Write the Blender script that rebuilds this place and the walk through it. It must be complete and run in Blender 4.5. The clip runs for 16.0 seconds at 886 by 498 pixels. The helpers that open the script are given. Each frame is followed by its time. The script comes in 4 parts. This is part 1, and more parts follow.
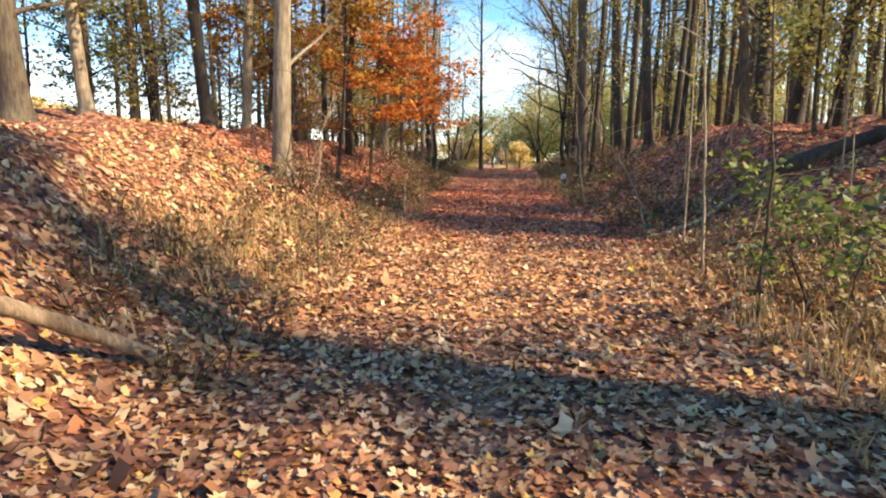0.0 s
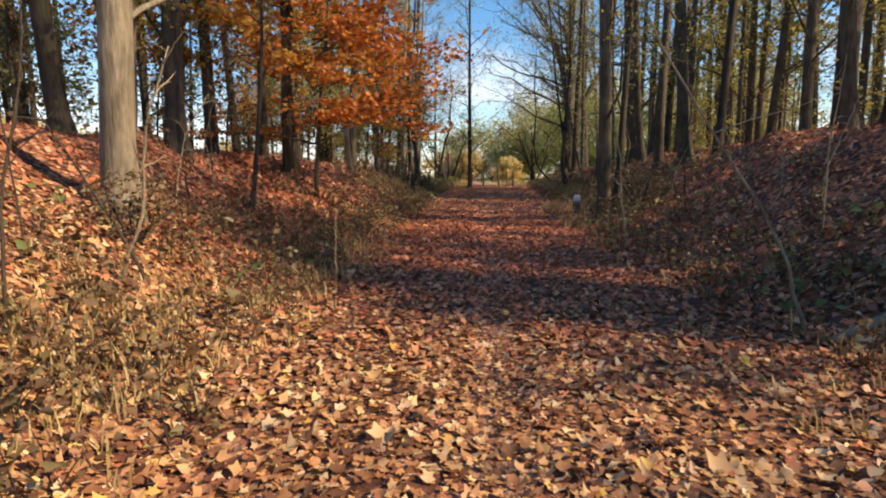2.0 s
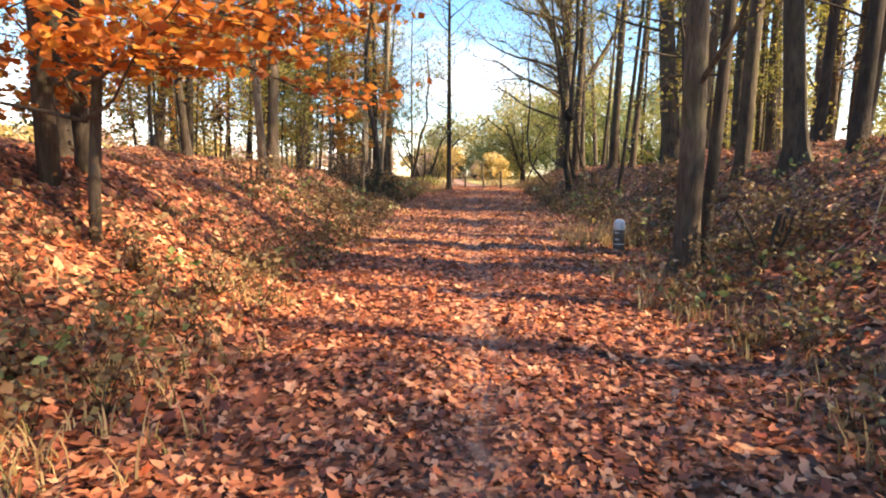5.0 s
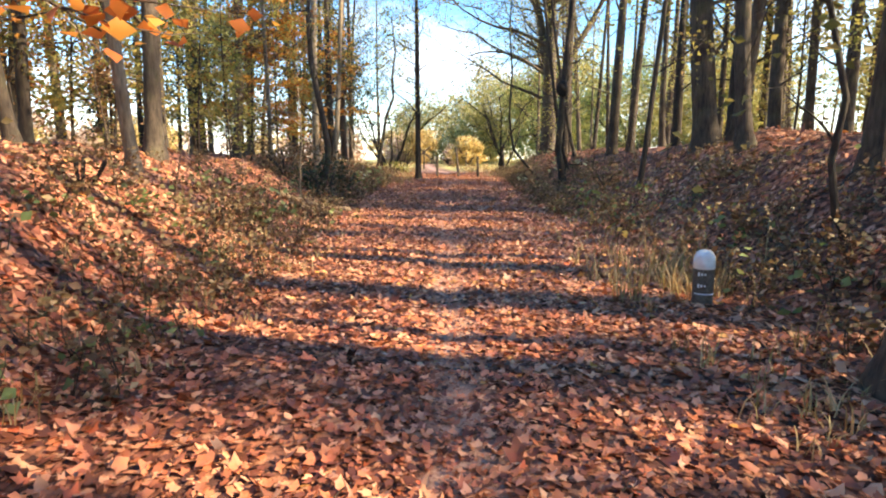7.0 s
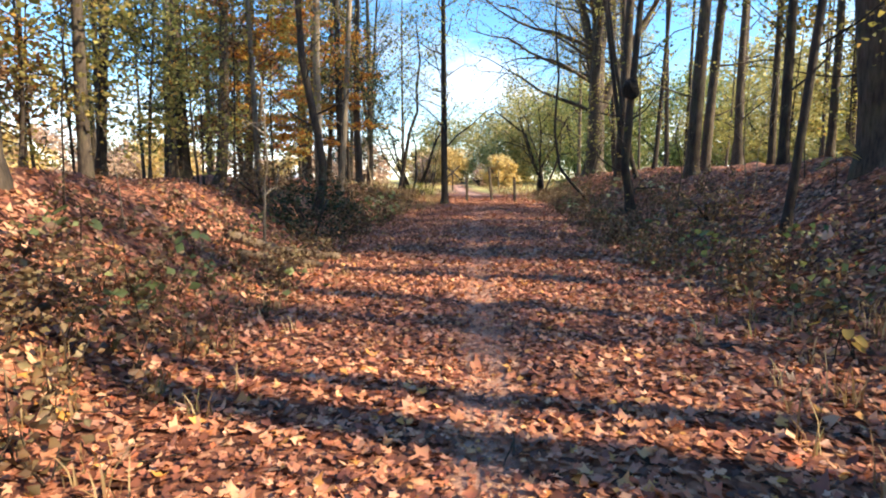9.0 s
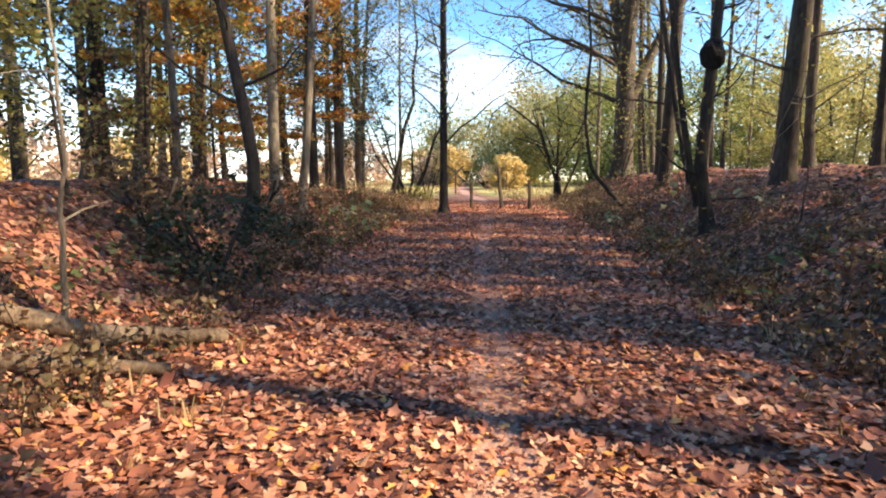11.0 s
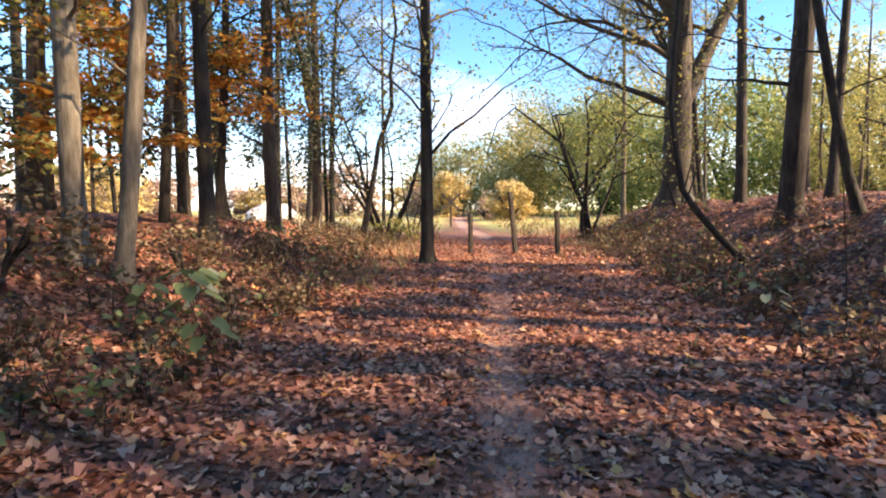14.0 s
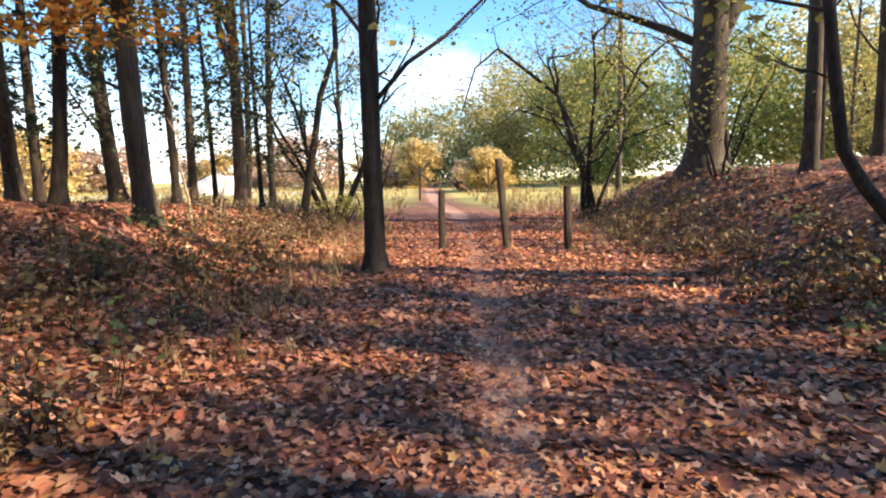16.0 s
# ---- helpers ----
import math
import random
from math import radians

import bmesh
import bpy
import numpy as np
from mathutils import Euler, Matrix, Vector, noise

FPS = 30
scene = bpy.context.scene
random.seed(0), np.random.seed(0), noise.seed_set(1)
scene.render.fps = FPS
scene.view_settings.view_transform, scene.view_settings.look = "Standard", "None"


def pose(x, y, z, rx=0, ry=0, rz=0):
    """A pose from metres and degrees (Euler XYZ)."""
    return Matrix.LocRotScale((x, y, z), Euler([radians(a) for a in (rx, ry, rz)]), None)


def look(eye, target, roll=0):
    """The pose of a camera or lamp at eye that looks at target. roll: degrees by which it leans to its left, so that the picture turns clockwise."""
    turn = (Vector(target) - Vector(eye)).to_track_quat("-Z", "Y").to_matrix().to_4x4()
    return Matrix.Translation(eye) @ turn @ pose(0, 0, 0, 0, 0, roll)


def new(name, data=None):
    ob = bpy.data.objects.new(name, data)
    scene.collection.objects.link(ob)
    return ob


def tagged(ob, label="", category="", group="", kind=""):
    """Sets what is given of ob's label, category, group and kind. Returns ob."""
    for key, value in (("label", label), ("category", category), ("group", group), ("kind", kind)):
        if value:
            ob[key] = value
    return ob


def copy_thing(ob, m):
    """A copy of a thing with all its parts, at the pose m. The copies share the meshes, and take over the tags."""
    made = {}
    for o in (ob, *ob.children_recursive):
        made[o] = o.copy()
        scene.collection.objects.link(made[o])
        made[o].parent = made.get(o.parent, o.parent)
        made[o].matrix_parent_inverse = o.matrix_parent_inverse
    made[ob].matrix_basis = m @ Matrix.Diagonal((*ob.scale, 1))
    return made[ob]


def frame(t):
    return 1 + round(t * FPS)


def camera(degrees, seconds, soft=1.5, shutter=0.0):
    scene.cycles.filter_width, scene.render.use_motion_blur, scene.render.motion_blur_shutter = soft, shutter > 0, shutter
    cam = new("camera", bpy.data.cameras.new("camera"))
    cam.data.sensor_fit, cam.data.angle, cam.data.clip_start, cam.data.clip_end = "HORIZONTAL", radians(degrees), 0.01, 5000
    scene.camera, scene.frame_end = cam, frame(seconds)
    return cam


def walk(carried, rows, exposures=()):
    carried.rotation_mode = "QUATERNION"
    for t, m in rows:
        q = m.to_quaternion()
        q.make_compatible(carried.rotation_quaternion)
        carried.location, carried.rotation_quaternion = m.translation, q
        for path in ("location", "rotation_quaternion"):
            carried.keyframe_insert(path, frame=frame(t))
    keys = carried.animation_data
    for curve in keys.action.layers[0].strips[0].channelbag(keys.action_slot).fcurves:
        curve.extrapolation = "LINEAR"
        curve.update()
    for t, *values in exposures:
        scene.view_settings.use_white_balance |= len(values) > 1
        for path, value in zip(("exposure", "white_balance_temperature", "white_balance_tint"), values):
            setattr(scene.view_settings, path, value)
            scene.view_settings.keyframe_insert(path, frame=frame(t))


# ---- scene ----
cam = camera(77.9, 16.0, soft=2.0)
PATH = [
    (0, (0.0, 0.0, 1.45), (-0.189, 1.97, 1.163), 0.2),
    (0.5, (-0.066, 1.159, 1.469), (-0.253, 3.13, 1.189), 0.1),
    (1, (-0.087, 2.334, 1.508), (-0.265, 4.313, 1.281), -0.2),
    (1.5, (-0.078, 3.5, 1.527), (-0.242, 5.481, 1.311), 0.2),
    (2, (-0.118, 4.656, 1.572), (-0.271, 6.637, 1.342), 0.0),
    (2.5, (-0.14, 5.758, 1.617), (-0.287, 7.738, 1.376), 0.1),
    (3, (-0.112, 6.833, 1.659), (-0.247, 8.814, 1.416), -0.0),
    (3.5, (-0.129, 7.934, 1.705), (-0.239, 9.913, 1.44), 0.2),
    (4, (-0.155, 9.0, 1.764), (-0.254, 10.98, 1.499), -0.0),
    (4.5, (-0.116, 9.995, 1.839), (-0.211, 11.979, 1.601), 0.3),
    (7, (-0.084, 15.087, 2.099), (-0.077, 17.064, 1.797), 0.1),
    (7.5, (-0.092, 16.128, 2.128), (-0.02, 18.104, 1.826), -0.1),
    (8, (-0.091, 17.194, 2.157), (-0.133, 19.169, 1.847), 0.1),
    (8.5, (-0.088, 18.229, 2.182), (-0.158, 20.204, 1.873), 0.1),
    (9, (-0.094, 19.292, 2.215), (-0.196, 21.276, 1.983), -0.1),
    (11.5, (-0.132, 24.727, 2.364), (-0.249, 26.71, 2.135), 0.2),
    (12, (-0.125, 25.856, 2.377), (-0.221, 27.843, 2.166), 0.4),
    (12.5, (-0.155, 27.007, 2.399), (-0.25, 28.991, 2.173), 0.1),
    (13, (-0.165, 28.119, 2.416), (-0.282, 30.103, 2.188), -0.0),
    (13.5, (-0.177, 29.197, 2.439), (-0.286, 31.188, 2.274), -0.1),
    (14, (-0.202, 30.236, 2.468), (-0.314, 32.229, 2.343), -0.2),
    (14.5, (-0.224, 31.28, 2.503), (-0.325, 33.274, 2.381), -0.3),
    (15, (-0.225, 32.337, 2.544), (-0.298, 34.327, 2.358), -0.2),
    (15.5, (-0.214, 33.38, 2.581), (-0.262, 35.367, 2.357), -0.6),
    (16, (-0.195, 34.4, 2.616), (-0.211, 36.386, 2.379), -0.9),
]
walk(cam, [(t, look(eye, target, roll)) for t, eye, target, roll in PATH], [(0, 1.95, 7200, 15), (0.9, 1.65, 7200, 15), (2.0, 1.2, 7200, 15), (2.8, 1.15, 7400, 16), (3.6, 1.7, 7800, 19), (4.7, 2.25, 7800, 20), (7.0, 2.35, 7100, 14), (9.0, 2.0, 6600, 13), (11.5, 2.0, 7000, 19), (13.0, 2.25, 7300, 22), (14.5, 2.0, 6800, 20), (16, 1.95, 6800, 17)])


# ---- world, sun ----
SUN_DIR = Vector((0.97, -0.2425, 0)).normalized()
SUN_EL = radians(34)
world = bpy.data.worlds.new("sky")
scene.world = world
world.use_nodes = True
wn = world.node_tree.nodes
sky = wn.new("ShaderNodeTexSky")
sky.sky_type = "NISHITA"
sky.sun_disc = False
sky.sun_elevation = SUN_EL
sky.sun_rotation = math.atan2(SUN_DIR.x, SUN_DIR.y)
sky.air_density, sky.dust_density, sky.ozone_density = 1.0, 0.1, 1.0
wl = world.node_tree.links
rich = wn.new("ShaderNodeHueSaturation")
rich.inputs["Saturation"].default_value = 1.4
rich.inputs["Value"].default_value = 0.85
wl.new(sky.outputs[0], rich.inputs["Color"])
# thin white clouds, thicker towards the horizon
wtc = wn.new("ShaderNodeTexCoord")
wmap = wn.new("ShaderNodeMapping")
wmap.inputs["Scale"].default_value = (1.0, 1.0, 2.6)
wl.new(wtc.outputs["Generated"], wmap.inputs[0])
wisp = wn.new("ShaderNodeTexNoise")
wisp.inputs["Scale"].default_value, wisp.inputs["Detail"].default_value, wisp.inputs["Roughness"].default_value = 3.2, 7, 0.6
wl.new(wmap.outputs[0], wisp.inputs["Vector"])
wsep = wn.new("ShaderNodeSeparateXYZ")
wl.new(wtc.outputs["Generated"], wsep.inputs[0])
low = wn.new("ShaderNodeMapRange")
low.inputs[1].default_value, low.inputs[2].default_value, low.inputs[3].default_value, low.inputs[4].default_value = 0.02, 0.42, 0.24, -0.06
wl.new(wsep.outputs[2], low.inputs[0])
total = wn.new("ShaderNodeMath")
wl.new(wisp.outputs["Fac"], total.inputs[0])
wl.new(low.outputs[0], total.inputs[1])
cover = wn.new("ShaderNodeMapRange")
cover.inputs[1].default_value, cover.inputs[2].default_value = 0.6, 0.98
wl.new(total.outputs[0], cover.inputs[0])
cloud = wn.new("ShaderNodeMix")
cloud.data_type = "RGBA"
wl.new(cover.outputs[0], cloud.inputs[0])
wl.new(rich.outputs[0], cloud.inputs[6])
cloud.inputs[7].default_value = (5.2, 5.6, 6.2, 1)
wl.new(cloud.outputs[2], wn["Background"].inputs[0])
wn["Background"].inputs[1].default_value = 0.115
sun_data = bpy.data.lights.new("sun", "SUN")
sun_data.energy, sun_data.angle, sun_data.color = 3.5, radians(1.3), (1.0, 0.84, 0.58)
sun = new("sun", sun_data)
sun.matrix_world = look((0, 0, 0), (-SUN_DIR.x * math.cos(SUN_EL), -SUN_DIR.y * math.cos(SUN_EL), -math.sin(SUN_EL)))


# ---- materials ----
def nodes_of(name):
    m = bpy.data.materials.new(name)
    m.use_nodes = True
    t = m.node_tree
    return m, t.nodes, t.links, t.nodes["Principled BSDF"]


def color_ramp(n, stops):
    r = n.new("ShaderNodeValToRGB")
    e = r.color_ramp.elements
    while len(e) < len(stops):
        e.new(0.5)
    for k, (p, c) in enumerate(stops):
        e[k].position, e[k].color = p, (*c, 1)
    return r


def bump_into(n, l, height, shader, strength, distance=0.02):
    b = n.new("ShaderNodeBump")
    b.inputs["Strength"].default_value, b.inputs["Distance"].default_value = strength, distance
    l.new(height, b.inputs["Height"])
    l.new(b.outputs[0], shader.inputs["Normal"])


def mix_rgb(n, l, fac, a, b, mode="MIX"):
    m = n.new("ShaderNodeMix")
    m.data_type, m.blend_type = "RGBA", mode
    for sock, val in ((m.inputs[0], fac), (m.inputs[6], a), (m.inputs[7], b)):
        if isinstance(val, (int, float)):
            sock.default_value = val
        elif isinstance(val, tuple):
            sock.default_value = (*val, 1)
        else:
            l.new(val, sock)
    return m.outputs[2]


def noise_tex(n, l, scale, detail=4, vec=None, rough=0.6):
    t = n.new("ShaderNodeTexNoise")
    t.inputs["Scale"].default_value, t.inputs["Detail"].default_value = scale, detail
    t.inputs["Roughness"].default_value = rough
    if vec is not None:
        l.new(vec, t.inputs["Vector"])
    return t


def leaf_material(name, stops, glow=0.35, rough=0.6):
    """Leaves: each one its own colour, and light comes through them."""
    m, n, l, p = nodes_of(name)
    geo = n.new("ShaderNodeNewGeometry")
    r = color_ramp(n, stops)
    l.new(geo.outputs["Random Per Island"], r.inputs[0])
    tex = noise_tex(n, l, 60, 3)
    col = mix_rgb(n, l, 0.3, r.outputs[0], tex.outputs["Color"], "SOFT_LIGHT")
    l.new(col, p.inputs["Base Color"])
    p.inputs["Roughness"].default_value = rough
    tr = n.new("ShaderNodeBsdfTranslucent")
    l.new(col, tr.inputs[0])
    mx = n.new("ShaderNodeMixShader")
    mx.inputs[0].default_value = glow
    l.new(p.outputs[0], mx.inputs[1])
    l.new(tr.outputs[0], mx.inputs[2])
    l.new(mx.outputs[0], n["Material Output"].inputs[0])
    return m


def bark_material(name, dark, light, scale=1.0, moss=0.0):
    m, n, l, p = nodes_of(name)
    tc = n.new("ShaderNodeTexCoord")
    mp = n.new("ShaderNodeMapping")
    mp.inputs["Scale"].default_value = (14 * scale, 14 * scale, 2.2 * scale)
    l.new(tc.outputs["Object"], mp.inputs[0])
    a = noise_tex(n, l, 1.6, 6, mp.outputs[0], 0.7)
    b = noise_tex(n, l, 1.3, 3, tc.outputs["Object"])
    info = n.new("ShaderNodeObjectInfo")
    r = color_ramp(n, [(0.34, dark), (0.66, light)])
    l.new(a.outputs["Fac"], r.inputs[0])
    r2 = color_ramp(n, [(0.35, (0.55, 0.5, 0.45)), (0.7, (1.1, 1.08, 1.0))])
    l.new(b.outputs["Fac"], r2.inputs[0])
    col = mix_rgb(n, l, 1.0, r.outputs[0], r2.outputs[0], "MULTIPLY")
    r3 = color_ramp(n, [(0.0, (0.7, 0.68, 0.66)), (1.0, (1.15, 1.12, 1.08))])
    l.new(info.outputs["Random"], r3.inputs[0])
    col = mix_rgb(n, l, 1.0, col, r3.outputs[0], "MULTIPLY")
    if moss:
        c = noise_tex(n, l, 2.5, 4, tc.outputs["Object"])
        rm = color_ramp(n, [(0.5, (0, 0, 0)), (0.66, (moss, moss, moss))])
        l.new(c.outputs["Fac"], rm.inputs[0])
        col = mix_rgb(n, l, rm.outputs[0], col, (0.12, 0.13, 0.05))
    l.new(col, p.inputs["Base Color"])
    p.inputs["Roughness"].default_value = 0.9
    bump_into(n, l, a.outputs["Fac"], p, 0.9, 0.03)
    return m


BARK = bark_material("bark_grey_brown", (0.046, 0.037, 0.031), (0.185, 0.152, 0.125), moss=0.3)
BARK_DARK = bark_material("bark_dark", (0.021, 0.017, 0.015), (0.095, 0.076, 0.065), moss=0.2)
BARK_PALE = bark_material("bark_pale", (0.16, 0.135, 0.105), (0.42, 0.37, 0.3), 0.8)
TWIG = bark_material("twig", (0.05, 0.036, 0.028), (0.16, 0.12, 0.09), 3)
TWIG_PALE = bark_material("twig_pale", (0.3, 0.25, 0.18), (0.6, 0.53, 0.42), 3)
WOOD = bark_material("weathered_wood", (0.03, 0.025, 0.02), (0.15, 0.12, 0.095), 2.2, moss=0.2)
DEAD_WOOD = bark_material("dead_wood", (0.14, 0.1, 0.07), (0.42, 0.33, 0.24), 1.2)

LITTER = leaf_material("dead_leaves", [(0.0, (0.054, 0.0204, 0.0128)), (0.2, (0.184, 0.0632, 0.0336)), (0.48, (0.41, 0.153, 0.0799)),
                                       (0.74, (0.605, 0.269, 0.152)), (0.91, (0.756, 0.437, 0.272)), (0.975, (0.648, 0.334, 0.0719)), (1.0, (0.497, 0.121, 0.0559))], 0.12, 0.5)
# light put into leaf colour: tan for the sunlit stretch, russet for the shaded
LITTER_SUN_TAN = leaf_material("dead_leaves_sun_tan", [(0.0, (0.075, 0.033, 0.018)), (0.2, (0.22, 0.095, 0.045)), (0.45, (0.43, 0.2, 0.088)),
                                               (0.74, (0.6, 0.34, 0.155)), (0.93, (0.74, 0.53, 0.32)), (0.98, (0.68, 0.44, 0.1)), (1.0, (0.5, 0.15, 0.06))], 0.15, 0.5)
LITTER_SHADE_RUSSET = leaf_material("dead_leaves_shade_russet", [(0.0, (0.0616, 0.0193, 0.0116)), (0.2, (0.19, 0.0578, 0.0298)), (0.5, (0.459, 0.144, 0.0663)),
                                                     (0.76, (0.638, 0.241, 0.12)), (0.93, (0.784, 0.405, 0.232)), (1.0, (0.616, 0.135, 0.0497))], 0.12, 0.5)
RUST = leaf_material("rust_leaves", [(0.0, (0.234, 0.0819, 0.0208)), (0.4, (0.546, 0.212, 0.0364)), (0.72, (0.676, 0.355, 0.0585)), (1.0, (0.546, 0.478, 0.104))], 0.5)
RED = leaf_material("red_leaves", [(0.0, (0.338, 0.0956, 0.026)), (0.6, (0.65, 0.205, 0.0455)), (1.0, (0.676, 0.341, 0.065))], 0.5)
OLIVE = leaf_material("olive_leaves", [(0.0, (0.12, 0.12, 0.035)), (0.5, (0.3, 0.27, 0.075)), (0.85, (0.45, 0.36, 0.1)), (1.0, (0.5, 0.3, 0.09))], 0.55)
GREEN = leaf_material("green_leaves", [(0.0, (0.05, 0.08, 0.024)), (0.6, (0.13, 0.18, 0.045)), (1.0, (0.27, 0.29, 0.08))], 0.45)
YGREEN = leaf_material("yellow_green_leaves", [(0.0, (0.22, 0.23, 0.06)), (0.5, (0.42, 0.4, 0.11)), (1.0, (0.6, 0.52, 0.16))], 0.55)
GOLD = leaf_material("golden_leaves", [(0.0, (0.3, 0.19, 0.04)), (0.6, (0.5, 0.36, 0.09)), (1.0, (0.6, 0.45, 0.16))], 0.45)
BROWN = leaf_material("brown_leaves", [(0.0, (0.1, 0.05, 0.025)), (0.6, (0.25, 0.14, 0.07)), (1.0, (0.36, 0.24, 0.13))], 0.4)
# far foliage: distance haze is put into the colour as paler leaves
HAZED_GREEN = leaf_material("hazed_green_leaves", [(0.0, (0.096, 0.136, 0.044)), (0.6, (0.272, 0.32, 0.0968)), (1.0, (0.528, 0.528, 0.176))], 0.5)
HAZED_OLIVE = leaf_material("hazed_olive_leaves", [(0.0, (0.176, 0.176, 0.0616)), (0.6, (0.432, 0.4, 0.141)), (1.0, (0.704, 0.544, 0.229))], 0.5)
HAZED_GOLD = leaf_material("hazed_golden_leaves", [(0.0, (0.432, 0.288, 0.0924)), (0.6, (0.66, 0.504, 0.198)), (1.0, (0.792, 0.636, 0.33))], 0.4)
HAZED_PINK = leaf_material("hazed_pinkish_leaves", [(0.0, (0.3, 0.18, 0.119)), (0.6, (0.504, 0.336, 0.238)), (1.0, (0.66, 0.504, 0.37))], 0.4)
PINE = leaf_material("dark_evergreen_leaves", [(0.0, (0.015, 0.028, 0.014)), (1.0, (0.06, 0.085, 0.035))], 0.25)
PALE = leaf_material("pale_broad_leaves", [(0.0, (0.3, 0.33, 0.16)), (0.6, (0.52, 0.52, 0.3)), (1.0, (0.65, 0.62, 0.42))], 0.4)
SEEDLING = leaf_material("seedling_leaves", [(0.0, (0.1, 0.15, 0.05)), (1.0, (0.26, 0.31, 0.12))], 0.4)
STRAW = leaf_material("dry_grass", [(0.0, (0.2, 0.12, 0.05)), (0.5, (0.42, 0.28, 0.13)), (0.85, (0.56, 0.43, 0.22)), (1.0, (0.24, 0.25, 0.08))], 0.3)
WEED = leaf_material("weed_leaves", [(0.0, (0.09, 0.051, 0.025)), (0.4, (0.2, 0.111, 0.0585)), (0.72, (0.17, 0.132, 0.0585)), (0.94, (0.32, 0.23, 0.117)), (1.0, (0.48, 0.365, 0.211))], 0.3)


def ground_material():
    """Leaf litter on dark soil; a trodden strip of bare earth; pale grass out in the field."""
    m, n, l, p = nodes_of("forest_floor")
    tc = n.new("ShaderNodeTexCoord")
    warp = noise_tex(n, l, 14, 3, tc.outputs["Object"])
    vec = mix_rgb(n, l, 0.05, tc.outputs["Object"], warp.outputs["Color"], "ADD")
    v = n.new("ShaderNodeTexVoronoi")
    v.inputs["Scale"].default_value = 17
    l.new(vec, v.inputs["Vector"])
    sep = n.new("ShaderNodeSeparateColor")
    l.new(v.outputs["Color"], sep.inputs[0])
    leaves = color_ramp(n, [(0.0, (0.054, 0.0195, 0.012)), (0.35, (0.194, 0.065, 0.0352)), (0.7, (0.432, 0.167, 0.0879)), (1.0, (0.648, 0.344, 0.2))])
    l.new(sep.outputs[0], leaves.inputs[0])
    edge = color_ramp(n, [(0.2, (1, 1, 1)), (0.75, (0.35, 0.3, 0.28))])
    l.new(v.outputs["Distance"], edge.inputs[0])
    col = mix_rgb(n, l, 0.8, leaves.outputs[0], edge.outputs[0], "MULTIPLY")
    fine = noise_tex(n, l, 70, 4, tc.outputs["Object"])
    mid = noise_tex(n, l, 5, 5, tc.outputs["Object"])
    earth = color_ramp(n, [(0.3, (0.313, 0.166, 0.115)), (0.7, (0.552, 0.324, 0.23))])
    l.new(fine.outputs["Fac"], earth.inputs[0])
    at = n.new("ShaderNodeAttribute")
    at.attribute_name = "trail"
    mask = n.new("ShaderNodeMath")
    mask.operation = "MULTIPLY_ADD"
    l.new(mid.outputs["Fac"], mask.inputs[0])
    mask.inputs[1].default_value = 0.9
    l.new(at.outputs["Fac"], mask.inputs[2])
    step = color_ramp(n, [(0.8, (0, 0, 0)), (1.15, (1, 1, 1))])
    half = n.new("ShaderNodeMath")
    half.operation = "MULTIPLY"
    half.inputs[1].default_value = 0.75
    l.new(mask.outputs[0], half.inputs[0])
    step.color_ramp.elements[0].position, step.color_ramp.elements[1].position = 0.58, 0.85
    l.new(half.outputs[0], step.inputs[0])
    col = mix_rgb(n, l, step.outputs[0], col, earth.outputs[0])
    grass = color_ramp(n, [(0.3, (0.22, 0.21, 0.06)), (0.55, (0.4, 0.36, 0.11)), (0.75, (0.54, 0.46, 0.2))])
    big = noise_tex(n, l, 0.35, 6, tc.outputs["Object"])
    l.new(big.outputs["Fac"], grass.inputs[0])
    af = n.new("ShaderNodeAttribute")
    af.attribute_name = "field"
    col = mix_rgb(n, l, af.outputs["Fac"], col, grass.outputs[0])
    ar = n.new("ShaderNodeAttribute")
    ar.attribute_name = "gravel"
    gravel = color_ramp(n, [(0.3, (0.33, 0.29, 0.25)), (0.7, (0.55, 0.5, 0.44))])
    l.new(fine.outputs["Fac"], gravel.inputs[0])
    col = mix_rgb(n, l, ar.outputs["Fac"], col, gravel.outputs[0])
    l.new(col, p.inputs["Base Color"])
    p.inputs["Roughness"].default_value = 0.85
    hgt = mix_rgb(n, l, 0.5, v.outputs["Distance"], fine.outputs["Fac"])
    bump_into(n, l, hgt, p, 0.7, 0.03)
    return m


FLOOR = ground_material()


def plain_material(name, a, b, scale=30, rough=0.6, metal=0.0):
    m, n, l, p = nodes_of(name)
    tc = n.new("ShaderNodeTexCoord")
    t = noise_tex(n, l, scale, 5, tc.outputs["Object"])
    r = color_ramp(n, [(0.35, a), (0.65, b)])
    l.new(t.outputs["Fac"], r.inputs[0])
    l.new(r.outputs[0], p.inputs["Base Color"])
    p.inputs["Roughness"].default_value, p.inputs["Metallic"].default_value = rough, metal
    bump_into(n, l, t.outputs["Fac"], p, 0.15, 0.004)
    return m


WHITE_PAINT = plain_material("white_paint", (0.68, 0.69, 0.68), (0.82, 0.83, 0.82), 14, 0.5)
POST_BROWN = plain_material("marker_brown", (0.07, 0.055, 0.042), (0.15, 0.12, 0.095), 40, 0.8)
FADED_BOARD = plain_material("faded_board", (0.05, 0.038, 0.03), (0.11, 0.085, 0.066), 20, 0.8)


